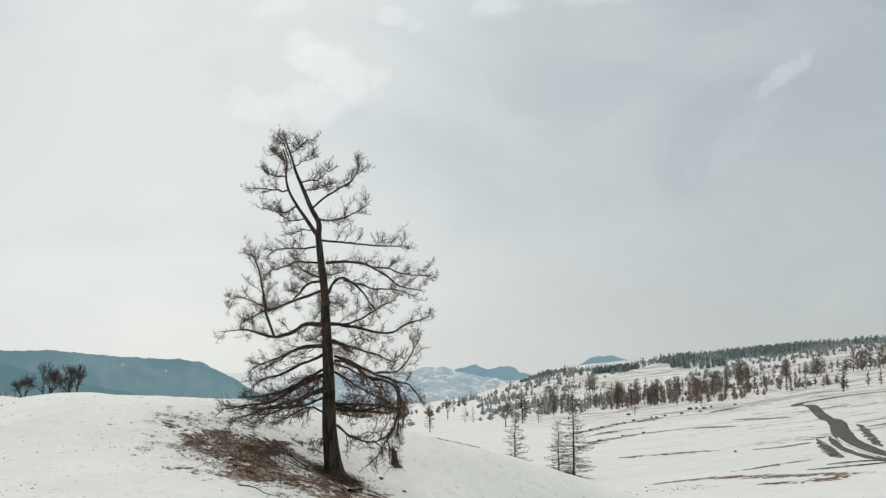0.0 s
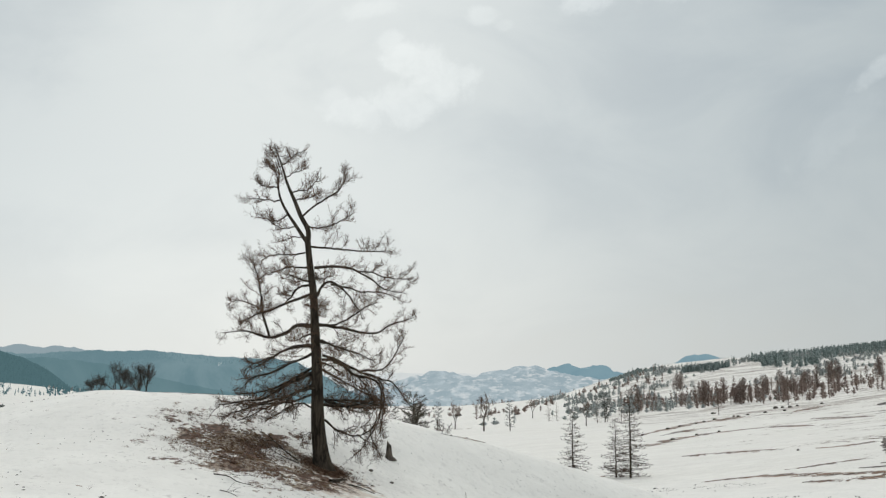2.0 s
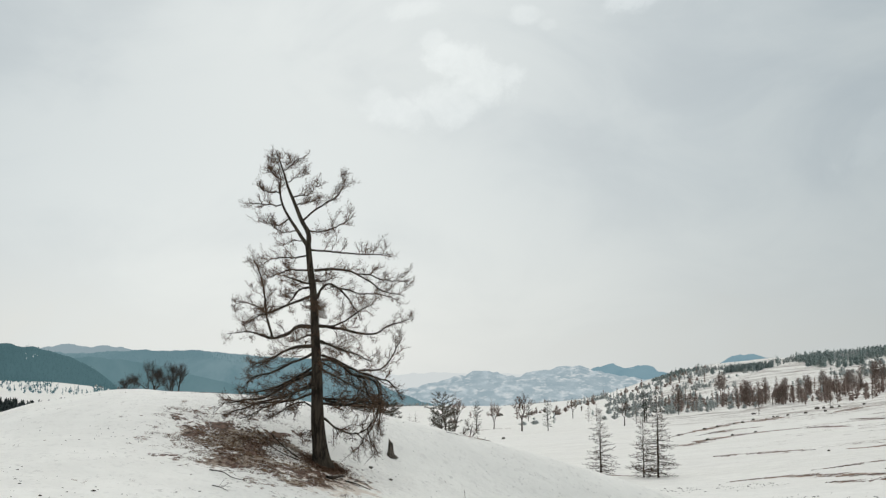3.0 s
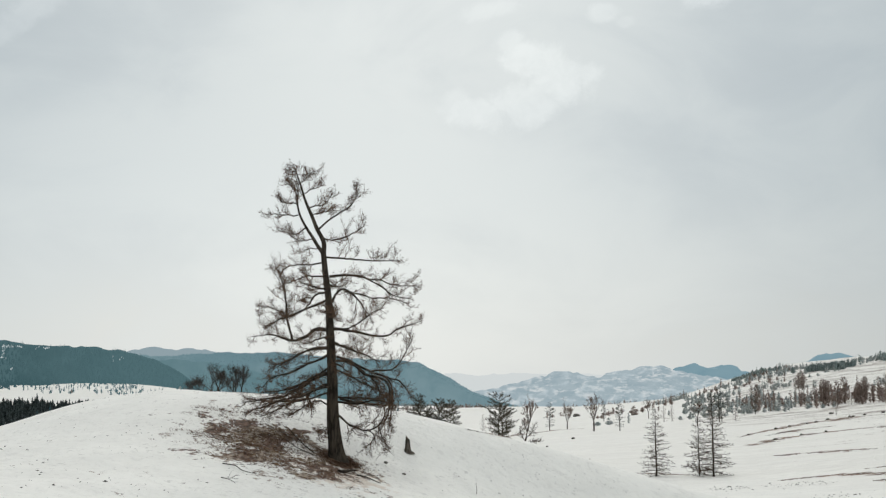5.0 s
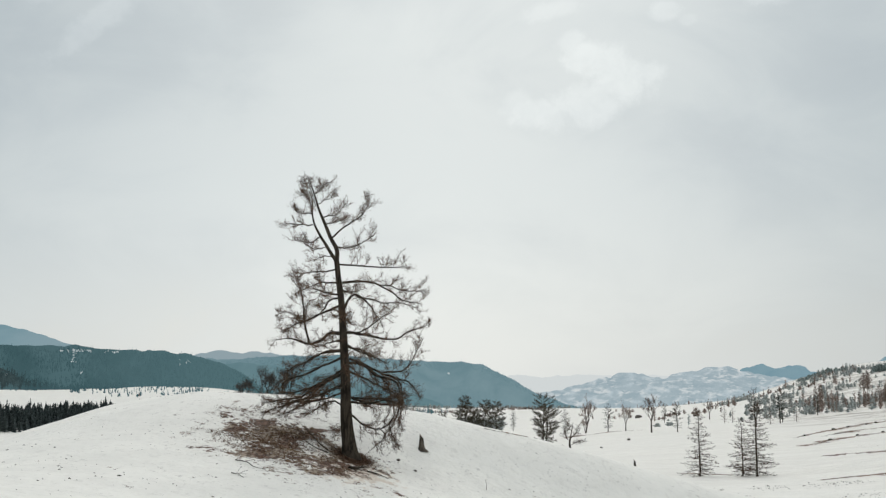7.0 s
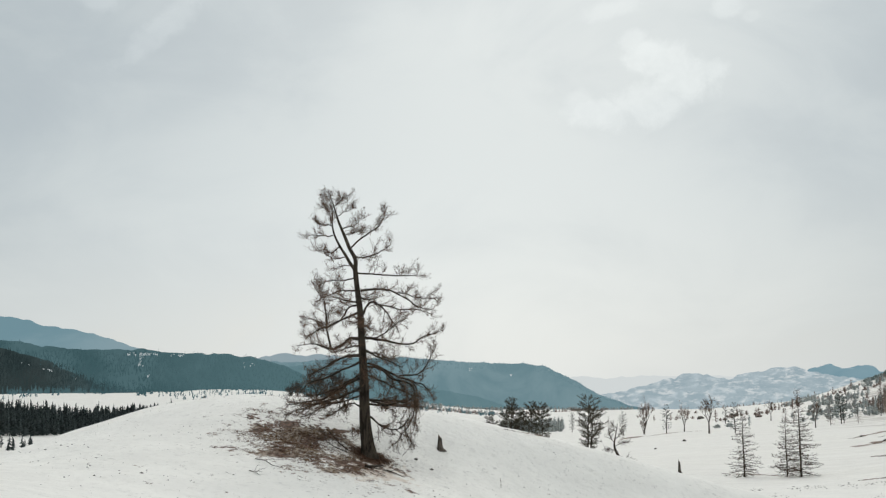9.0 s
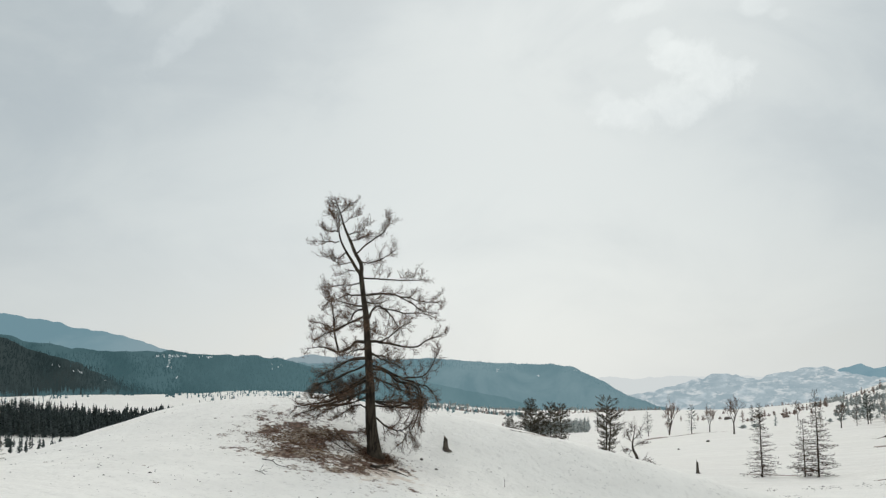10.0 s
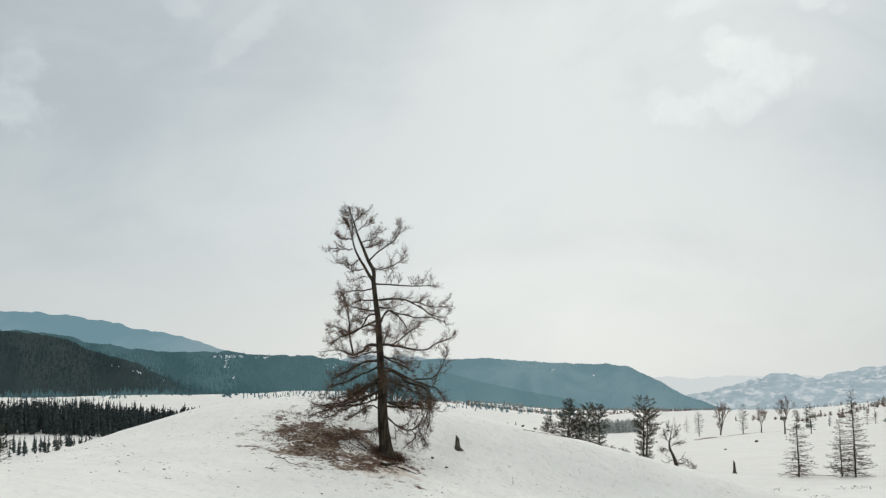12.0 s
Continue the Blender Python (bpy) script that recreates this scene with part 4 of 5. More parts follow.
# ---- other trees ----
def seat(x, y, sink=0.05):
    return Vector((x, y, float(land(x, y)) - sink))


def young_larch(seed, tall, shape, limbs, skin, rise=0.0, sag=0.1, dense=1.0, lean=0.0, thick=0.085, twig=1.0, uneven=0.45, far=False, stems=1, stub=0.0):
    """Trunk and crown meshes of a conifer; shape: the reach of its limbs against the height, from 0 to 1."""
    rng = np.random.default_rng(seed)
    trunks, lines = [], []
    for k in range(stems):
        off, tip = (0.0, tall) if k == 0 else (0.42 * k, tall * (0.93 - 0.1 * k))
        spine = curve_through([(off * 0.5, 0, -0.2), (off * 0.8 + lean * 0.3, 0.03, tip * 0.33), (off * (1.2 - 0.3 * k) + lean * 0.7, -0.04, tip * 0.66), (off + lean, 0, tip)], 16)
        spine[2:-1, :2] += rng.normal(size=(13, 2)) * 0.02
        trunks.append(tubes(spine[None], np.interp(np.linspace(0, 1, 16), [0, 0.06, 0.5, 1], [thick * 1.35, thick, 0.62 * thick, 0.010])[None], 5 if far else 7))
        n = limbs // stems
        low, top = shape[0][0], 0.985
        h = low + (top - low) * (np.arange(n) + rng.uniform(0, 1, n)) / n
        az = np.arange(n) * 2.399 + rng.uniform(-0.6, 0.6, n)
        size = np.interp(h, [a for a, _ in shape], [b for _, b in shape]) * (1 - uneven * rng.uniform(0, 1, n) ** 1.6) + 0.08
        w = np.linspace(0, 1, 7)
        base = np.stack([np.interp(h * tip, spine[:, 2], spine[:, 0]), np.interp(h * tip, spine[:, 2], spine[:, 1]), h * tip], -1)
        way = np.stack([np.cos(az), np.sin(az), 0 * az], -1)
        L = base[:, None] + way[:, None] * (size[:, None] * w)[..., None]
        up = rise * (0.3 + h) + 0.13 * rng.normal(size=n) + 0.25 * np.maximum(h - 0.75, 0) / 0.25
        L[..., 2] += size[:, None] * (up[:, None] * w - sag * (1 - h[:, None]) * w ** 2 + 0.5 * sag * w ** 4)
        L[:, 1:] += np.cumsum(rng.normal(size=L[:, 1:].shape), 1) * 0.011 * np.minimum(1.5, size)[:, None, None]
        lines.append(L)
    trunk = mesh_of("trunk", *gather(trunks), M_BARK)
    L = np.concatenate(lines)
    reach = np.linalg.norm(L[:, -1] - L[:, 0], axis=1)
    A, B = [], []
    for lo, hi in ((0, 0.5), (0.5, 1.0), (1.0, 1.6), (1.6, 9.0)):
        pick = L[(reach >= lo) & (reach < hi)]
        if len(pick):
            f = min(2.0, 0.5 * (lo + min(hi, 2.4)))
            A.append(sprout(rng, pick, max(2, int(6 * dense * f)), 0.18, 1.0, (0.26 * f + 0.10, 0.16), 0.62, 0.0, 0.12, 5, 0.85, 0.06))
    A = np.concatenate(A)
    B = sprout(rng, A, max(2, int(4 * dense)), 0.08, 1.0, (0.13, 0.09), 0.85, 0.06, 0.15, 3, 0.65, 0.08)
    R = np.linspace(1, 0.3, 7)[None] * (0.008 + 0.008 * np.minimum(reach, 2.0))[:, None] * twig ** 0.5
    if far:
        lots = [tubes(L[:, ::3], R[:, ::3] * 1.4, 3), slivers(rng, A, 0.012 * twig), slivers(rng, B, 0.011 * twig)]
    else:
        lots = [tubes(L, R, 4), tubes(A, taper(A, 0.0085 * twig, 0.0055 * twig), 3), slivers(rng, B, 0.0095 * twig)]
    return trunk, mesh_of("crown", *gather(lots), skin)


def broad_tree(seed, tall, wide, skin, stems=3, thick=0.14, bole=0.30, levels=5, far=False, lean=0.0, fuzz=1.0):
    """A bare broadleaf that forks again and again into a rounded, open crown."""
    rng = np.random.default_rng(seed)
    spine = curve_through([(0, 0, -0.2), (lean * 0.35, 0.03, tall * bole * 0.5), (lean, 0, tall * bole)], 8)
    trunks = [tubes(spine[None], np.linspace(thick * 1.25, thick * 0.85, 8)[None], 7)]
    start = np.repeat(spine[-1][None], stems, 0)
    turn = np.arange(stems) * 2 * math.pi / stems + rng.uniform(0, 6.28) + rng.uniform(-0.4, 0.4, stems)
    way = np.stack([0.55 * np.cos(turn) + 0.15 * lean, 0.55 * np.sin(turn), 0 * turn + 1.0], -1)
    long_ = np.full(stems, 1.0) * rng.uniform(0.8, 1.2, stems)
    tiers = []
    for level in range(levels):
        way /= np.linalg.norm(way, axis=1, keepdims=True)
        w = np.linspace(0, 1, 6)
        P = start[:, None] + way[:, None] * (long_[:, None] * w)[..., None]
        P[:, 1:] += np.cumsum(rng.normal(size=P[:, 1:].shape), 1) * (long_ * 0.045)[:, None, None]
        P[..., 2] += 0.10 * long_[:, None] * w ** 2
        tiers.append(P)
        kids = 3 if level < 3 else 2
        at = np.repeat(np.arange(len(P)), kids)
        s = rng.choice([3, 4, 5, 5], len(at))
        s[::kids] = 5
        start = P[at, s]
        aim = P[at, s] - P[at, s - 1]
        aim /= np.linalg.norm(aim, axis=1, keepdims=True)
        r = rng.normal(size=aim.shape)
        r -= (r * aim).sum(1, keepdims=True) * aim
        r /= np.linalg.norm(r, axis=1, keepdims=True)
        way = aim + 0.62 * r + (0, 0, 0.06)
        long_ = long_[at] * rng.uniform(0.55, 0.88, len(at))
    # fit the crown to its height and breadth
    tips = tiers[-1].reshape(-1, 3)
    foot = spine[-1]
    fz = tall * (1 - bole) / (np.percentile(tips[:, 2], 98) - foot[2])
    fx = wide / np.percentile(np.hypot(tips[:, 0] - foot[0], tips[:, 1] - foot[1]), 94)
    crown_lots = []
    for level, P in enumerate(tiers):
        P[...] = foot + (P - foot) * (fx, fx, fz)
        g = thick * 0.72 * 0.56 ** level
        t = tubes(P if not far else P[:, ::5], taper(P if not far else P[:, ::5], max(g, 0.009), max(g * 0.6, 0.006)), 5 if level < 2 and not far else 3)
        (trunks if level < 2 else crown_lots).append(t)
    B = sprout(rng, np.concatenate(tiers[-2:]), max(2, int(5 * fuzz)), 0.1, 1.0, (tall * 0.055, tall * 0.04), 0.8, 0.15, 0.15, 4, 0.75, 0.08)
    crown_lots.append(slivers(rng, B, 0.013) if far else tubes(B, taper(B, 0.0075, 0.0050), 3))
    return mesh_of("trunk", *gather(trunks), M_BARK), mesh_of("crown", *gather(crown_lots), skin)


def plant(kind_name, meshes, x, y, label, category, group="", turn=0.0, size=1.0):
    ob = thing(kind_name, seat(x, y), label, category, group, turn, size)
    part("trunk", meshes[0], ob)
    tagged(part("crown", meshes[1], ob), kind="stuff")
    return ob


def again(ob, x, y, turn, size):
    c = copy_thing(ob, Matrix.LocRotScale(seat(x, y), Euler((0, 0, radians(turn))), (1, 1, 1)))
    c.scale = (size, size, size)
    return c


# the pair and the single young larch on the flat
L1 = young_larch(11, 8.3, [(0.02, 2.3), (0.10, 2.5), (0.35, 2.0), (0.65, 1.15), (0.9, 0.4), (1, 0.12)], 150, M_TWIG_RED, 0.02, 0.16, 0.85, thick=0.10, twig=1.3, uneven=0.6)
L2 = young_larch(12, 5.6, [(0.03, 1.7), (0.12, 1.9), (0.4, 1.5), (0.7, 0.8), (1, 0.12)], 100, M_TWIG_RED, 0.05, 0.14, 0.85, thick=0.07, twig=1.3, uneven=0.6)
L3 = young_larch(13, 6.6, [(0.02, 2.0), (0.10, 2.2), (0.35, 1.6), (0.65, 0.95), (0.9, 0.35), (1, 0.12)], 120, M_TWIG_RED, 0.0, 0.14, 0.85, thick=0.09, twig=1.3, uneven=0.65)
plant("larch_tree", L1, 13.55, 111.2, "tall bare conical larch on the snowy flat", "tree", "larches on the flat")
plant("larch_tree", L2, 12.3, 112.4, "smaller bare larch close beside a taller one", "tree", "larches on the flat")
plant("larch_tree", L3, 8.3, 113.2, "slender bare larch standing alone in snow", "tree", "larches on the flat")

# the trees behind the shoulder of the knoll
FULL = [(0.12, 1.5), (0.25, 2.0), (0.45, 1.8), (0.65, 1.35), (0.85, 0.75), (1, 0.12)]
D1 = young_larch(21, 6.8, FULL, 150, M_PINE, 0.22, 0.06, 1.8, 0.1, 0.11, 1.6, 0.5)
D2 = young_larch(22, 6.0, [(0.20, 0.7), (0.5, 0.9), (0.7, 1.15), (0.88, 0.85), (1, 0.15)], 84, M_PINE, 0.22, 0.06, 1.8, -0.15, 0.08, 1.6, 0.6)
D3 = young_larch(23, 6.8, [(0.05, 1.3), (0.15, 0.9), (0.35, 1.2), (0.55, 1.7), (0.80, 1.75), (0.93, 1.1), (1, 0.3)], 130, M_PINE, 0.34, 0.05, 1.7, 0.3, 0.11, 1.6, 0.6, stems=2)
DARK = "dark ragged pine behind the shoulder of the knoll"
pine = plant("pine_tree", D1, -16.1, 120.0, DARK, "tree", "pines behind the knoll")
plant("pine_tree", D3, -7.3, 115.9, "dark old pine with two stems and low dead branches", "tree", "pines behind the knoll")
slim = plant("pine_tree", D2, -12.5, 119.3, "slim ragged pine with a tufted top", "tree", "pines behind the knoll", 40, 1.02)


def crooked_tree(seed):
    """A stunted larch: a short bent bole, a thin tuft on top and boughs that hang to the snow."""
    rng = np.random.default_rng(seed)
    spine = curve_through([(0.15, 0, -0.2), (0.1, 0, 0.5), (-0.12, 0.05, 1.3), (-0.45, 0, 2.1), (-0.38, -0.1, 2.9), (-0.1, 0, 4.2)], 18)
    lots = [tubes(spine[None], np.interp(np.linspace(0, 1, 18), [0, 0.1, 0.5, 1], [0.26, 0.19, 0.13, 0.02])[None], 8)]
    boughs = [[(0.1, 0, 0.7), (0.9, 0.1, 1.0), (1.6, 0.1, 0.6), (2.1, 0, 0.1)], [(0.1, 0, 0.5), (0.9, -0.3, 0.5), (1.7, -0.3, 0.1), (2.2, -0.4, 0.05)], [(0, 0, 0.9), (-0.6, 0.2, 0.7), (-1.2, 0.2, 0.3), (-1.7, 0, 0.1)],
              [(-0.3, 0, 1.7), (-0.9, 0, 2.0), (-1.5, 0.2, 1.8)], [(-0.4, 0, 2.2), (0.3, 0.3, 2.6), (0.9, 0.3, 2.5)], [(-0.4, 0, 2.5), (-0.8, -0.2, 3.1), (-1.0, -0.3, 3.6)], [(-0.35, 0, 2.9), (0.2, 0, 3.5), (0.5, 0, 4.1)], [(-0.2, 0, 3.5), (-0.5, 0.2, 4.0), (-0.6, 0.2, 4.5)], [(0.1, 0, 0.6), (0.3, -0.8, 0.6), (0.4, -1.3, 0.1)]]
    L = np.stack([curve_through(b, 10) for b in boughs])
    L[:, 2:] += rng.normal(size=L[:, 2:].shape) * 0.04
    A = sprout(rng, L, 20, 0.15, 1.0, (0.7, 0.4), 0.8, 0.05, 0.1, 5, 0.7, 0.06)
    B = sprout(rng, A, 6, 0.15, 1.0, (0.25, 0.15), 0.9, 0.05, 0.0, 3, 0.7, 0.08)
    for P in (A, B):
        P[..., 2] = np.maximum(P[..., 2], 0.03)
    crown = mesh_of("crown", *gather([tubes(L, np.linspace(0.038, 0.010, 10)[None] + 0 * L[..., 0], 5), tubes(A, taper(A, 0.014, 0.008), 4), tubes(B, taper(B, 0.010, 0.007), 3)]), M_TWIG_RED)
    return mesh_of("trunk", *gather(lots), M_BARK), crown


B1 = crooked_tree(36)
bent = plant("bare_tree", B1, -3.9, 114.7, "small crooked bare tree with drooping low branches", "tree")
for x, y, turn, size in ((-13.9, 120.5, 70, 1.05), (-15.3, 121.5, 130, 0.9), (-19.2, 123.0, 20, 0.78), (-21.5, 126.0, 310, 0.62), (-22.8, 128.5, 110, 0.55)):
    again(slim if x > -16 else pine, x, y, turn, size)

SHRUB = broad_tree(35, 1.9, 1.1, M_TWIG_RED, 4, 0.05, 0.12, 4, fuzz=1.4)
shrub = plant("shrub", SHRUB, -13.2, 117.5, "leafless brown shrub at the crest of the knoll", "shrub", "brown shrubs at the crest")
for x, y, turn, size in ((-15.0, 118.5, 60, 1.15), (-17.6, 120.5, 150, 1.3), (-18.4, 121.5, 250, 1.1), (-11.2, 116.5, 20, 0.85), (-9.3, 115.5, 100, 0.8), (-20.3, 122.5, 200, 1.2), (-16.4, 119.0, 330, 0.95)):
    again(shrub, x, y, turn, size)

# bare broadleaf trees beyond the crest
B2 = broad_tree(32, 8.9, 2.0, M_CREST_TWIG, 3, 0.12, 0.64, 5, lean=-0.1, fuzz=0.9)
B3 = broad_tree(33, 8.6, 2.0, M_CREST_TWIG, 3, 0.12, 0.62, 5, lean=0.1, fuzz=1.3)
B4 = broad_tree(34, 8.1, 1.30, M_CREST_TWIG, 2, 0.11, 0.76, 5, lean=-0.5, fuzz=0.9)
plant("bare_tree", B2, -32.9, 105.0, "bare forking tree beyond the crest of the knoll", "tree", "bare trees beyond the crest", 20)
plant("bare_tree", B3, -31.0, 105.3, "bare round-crowned tree beyond the crest of the knoll", "tree", "bare trees beyond the crest", 90)
plant("bare_tree", B4, -34.6, 105.0, "low leaning bare tree beyond the crest of the knoll", "tree", "bare trees beyond the crest", 0)
# trees on the valley floor and the slopes, all of five makes
V1 = young_larch(41, 8.0, [(0.12, 1.2), (0.3, 1.7), (0.55, 1.9), (0.8, 1.3), (1, 0.2)], 48, M_TWIG_DARK, 0.3, 0.05, 1.1, 0.2, 0.14, 2.2, 0.5, far=True)
V2 = broad_tree(42, 8.0, 2.3, M_TWIG, 3, 0.17, 0.30, 5, far=True)
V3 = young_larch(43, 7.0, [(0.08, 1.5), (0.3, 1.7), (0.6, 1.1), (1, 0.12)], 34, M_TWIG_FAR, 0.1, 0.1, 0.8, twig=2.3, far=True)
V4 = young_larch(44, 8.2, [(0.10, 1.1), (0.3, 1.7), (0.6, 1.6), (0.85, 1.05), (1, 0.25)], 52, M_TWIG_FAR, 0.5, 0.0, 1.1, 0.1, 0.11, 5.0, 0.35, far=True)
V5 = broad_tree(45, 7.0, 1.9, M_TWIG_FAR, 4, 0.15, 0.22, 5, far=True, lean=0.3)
# far trunks swap to the paler bark copy
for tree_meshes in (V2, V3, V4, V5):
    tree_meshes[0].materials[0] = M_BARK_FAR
v1 = plant("pine_tree", V1, -18.0, 350.0, "dark ragged pine on the valley floor", "tree", "valley trees", 0, 1.05)
v2 = plant("bare_tree", V2, -3.6, 303.0, "bare many-stemmed tree on the valley floor", "tree", "valley trees", 0, 1.15)
v3 = plant("larch_tree", V3, 16.5, 405.0, "small bare larch on the valley floor", "tree", "valley trees", 0, 1.0)
v4 = plant("larch_tree", V4, 71.0, 395.0, "brown bare larch in a slope clump", "tree", "slope larches", 0, 1.0)
v5 = plant("bare_tree", V5, -24.5, 350.0, "bare spreading tree on the valley floor", "tree", "valley trees", 0, 1.4)
rng = np.random.default_rng(5)
for k, x, y, size in ((v5, -13.0, 352, 1.05), (v1, 3.0, 295, 0.96), (v3, 19.0, 402, 0.9), (v1, 32.0, 357, 0.9), (v3, 27.0, 330, 0.95), (v2, 22.0, 300, 0.8),
                      (v1, 31.0, 352, 1.15), (v3, 35.0, 345, 0.8), (v1, -30.0, 345, 0.9), (v3, -38.0, 352, 0.9), (v5, -27.0, 375, 0.7), (v1, 116.5, 325.0, 1.2), (v3, 60.0, 330, 0.9), (v3, 84.0, 352, 0.95),
                      (v1, 46.0, 402, 1.0), (v3, 40.0, 440, 1.0), (v2, 12.0, 450, 0.9), (v1, -5.0, 470, 0.95), (v3, -45.0, 430, 0.9), (v1, -60.0, 440, 0.9)):
    again(k, x, y, rng.uniform(0, 360), size * rng.uniform(0.92, 1.08))
again(v1, -150.0, 191.0, 30, 1.5)
again(v3, -143.0, 200.0, 80, 1.2)
# clumps of brown larches along the bench
for cx, cy, count, sx in ((69.9, 424, 6, 1.1), (73.2, 425, 4, 0.9), (74.6, 412, 4, 0.9), (76.6, 392, 6, 1.2), (79.3, 394, 4, 0.6), (85.4, 402, 2, 0.4), (92.2, 418, 3, 0.8), (95.4, 412, 4, 0.9), (98.7, 420, 4, 1.0),
                      (107, 446, 5, 1.5), (112, 446, 6, 1.5), (116.8, 447, 6, 1.5), (126.6, 467, 4, 1.5), (132, 475, 5, 1.8), (146, 470, 6, 2.5), (158, 462, 7, 2.5), (172, 465, 7, 3), (186, 460, 7, 4), (76, 524, 6, 3), (58.6, 510, 3, 1.5)):
    for i in range(count):
        again(v4 if rng.uniform() < 0.85 else v3, cx + rng.normal() * sx, cy + rng.normal() * 4, rng.uniform(0, 360), rng.uniform(0.6, 1.08))


def woods(name, at, tall, wide, slivers, thick, droop, mat, seed, label, full=0.9, stem=True):
    """Many small trees in one mesh: for each a thin stem and a crown of slivers."""
    rng = np.random.default_rng(seed)
    n = len(at)
    h = tall[:, None] * (0.06 + 0.92 * rng.uniform(0, 1, (n, slivers)))
    f = h / tall[:, None]
    az = rng.uniform(0, 2 * np.pi, (n, slivers))
    r = wide[:, None] * np.where(f > 0.25, (1 - f) / 0.75, 0.55 + f * 1.8) ** full * rng.uniform(0.5, 1.1, (n, slivers))
    a = np.stack([at[:, None, 0] + 0 * h, at[:, None, 1] + 0 * h, at[:, None, 2] + h], -1)
    tip = a + np.stack([np.cos(az) * r, np.sin(az) * r, droop * r], -1)
    b = a + np.stack([-np.sin(az) * thick, np.cos(az) * thick, thick * 1.6 + 0 * h], -1)
    c = a + np.stack([np.sin(az) * thick, -np.cos(az) * thick, -thick * 1.6 + 0 * h], -1)
    V = np.stack([b, c, tip], 2).reshape(-1, 3)
    s = np.stack([at + (0.09 * wide[:, None] * (1, 0, 0)) - (0, 0, 0.4), at - (0.09 * wide[:, None] * (1, 0.4, 0)) - (0, 0, 0.4), at + tall[:, None] * (0, 0, 1)], 1).reshape(-1, 3)
    V = np.concatenate([V, s]) if stem else V
    ob = new(name, mesh_of(name, V, np.arange(len(V)).reshape(-1, 3), mat, False))
    return tagged(ob, label, "trees", kind="stuff")


def scatter(seed, n, az0, az1, r0, r1, keep):
    rng = np.random.default_rng(seed)
    az, r = np.radians(rng.uniform(az0, az1, n)), np.sqrt(rng.uniform(r0 ** 2, r1 ** 2, n))
    x, y = r * np.sin(az), r * np.cos(az)
    ok = keep(x, y, np.degrees(az), r)
    x, y = x[ok], y[ok]
    return np.stack([x, y, land(x, y)], -1), rng


# teal wood for far trees: haze put in as emission
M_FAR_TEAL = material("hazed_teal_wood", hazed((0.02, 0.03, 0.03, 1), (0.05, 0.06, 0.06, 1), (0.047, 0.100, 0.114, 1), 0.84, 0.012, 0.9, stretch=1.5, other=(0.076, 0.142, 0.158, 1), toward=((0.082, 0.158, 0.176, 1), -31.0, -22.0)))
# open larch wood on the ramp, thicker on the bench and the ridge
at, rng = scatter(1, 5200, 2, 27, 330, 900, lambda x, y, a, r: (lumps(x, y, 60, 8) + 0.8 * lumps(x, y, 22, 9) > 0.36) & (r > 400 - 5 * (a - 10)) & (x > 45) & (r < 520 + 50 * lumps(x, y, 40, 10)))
woods("larch_wood", at, 2.0 + 4.5 * rng.uniform(0, 1, len(at)) ** 1.5, rng.uniform(0.9, 1.7, len(at)), 60, 0.08, 0.35, M_HAZE_LARCH, 2, "open brown bare larch wood on the snowy slope", 0.6)
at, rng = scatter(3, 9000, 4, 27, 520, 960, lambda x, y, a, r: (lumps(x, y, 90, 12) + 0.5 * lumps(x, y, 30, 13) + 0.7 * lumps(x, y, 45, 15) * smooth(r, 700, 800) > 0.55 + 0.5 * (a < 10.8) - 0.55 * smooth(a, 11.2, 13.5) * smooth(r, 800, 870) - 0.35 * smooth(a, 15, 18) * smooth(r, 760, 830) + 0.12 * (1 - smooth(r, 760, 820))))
woods("pine_wood", at, rng.uniform(2.0, 6.2, len(at)) * np.where(at[:, 0] < 0.19 * at[:, 1], 0.5, 1.0), rng.uniform(1.3, 2.4, len(at)), 46, 0.16, 0.05, M_HAZE_PINES, 4, "dense dark pine wood along the ridge", 0.55)
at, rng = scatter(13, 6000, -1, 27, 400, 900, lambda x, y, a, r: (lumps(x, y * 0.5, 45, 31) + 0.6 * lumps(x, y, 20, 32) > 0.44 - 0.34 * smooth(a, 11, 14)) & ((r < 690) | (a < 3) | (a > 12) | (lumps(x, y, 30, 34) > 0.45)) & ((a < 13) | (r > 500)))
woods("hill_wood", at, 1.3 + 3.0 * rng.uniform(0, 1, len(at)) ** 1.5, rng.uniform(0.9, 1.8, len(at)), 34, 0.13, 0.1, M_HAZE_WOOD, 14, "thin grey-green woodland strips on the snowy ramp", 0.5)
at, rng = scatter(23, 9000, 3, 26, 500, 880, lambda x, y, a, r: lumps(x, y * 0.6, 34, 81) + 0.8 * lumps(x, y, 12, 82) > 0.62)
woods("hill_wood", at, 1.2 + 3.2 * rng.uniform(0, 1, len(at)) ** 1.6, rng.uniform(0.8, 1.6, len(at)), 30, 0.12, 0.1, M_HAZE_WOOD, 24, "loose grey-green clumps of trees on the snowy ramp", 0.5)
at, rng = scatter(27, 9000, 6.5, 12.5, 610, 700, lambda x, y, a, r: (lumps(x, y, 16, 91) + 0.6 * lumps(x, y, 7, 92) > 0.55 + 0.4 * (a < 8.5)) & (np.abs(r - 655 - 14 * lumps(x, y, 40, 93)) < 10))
woods("pine_wood", at, rng.uniform(1.5, 4.2, len(at)), rng.uniform(1.0, 1.9, len(at)), 40, 0.15, 0.05, M_HAZE_PINES, 28, "broken belt of haze-teal pines across the snowy ramp", 0.55)
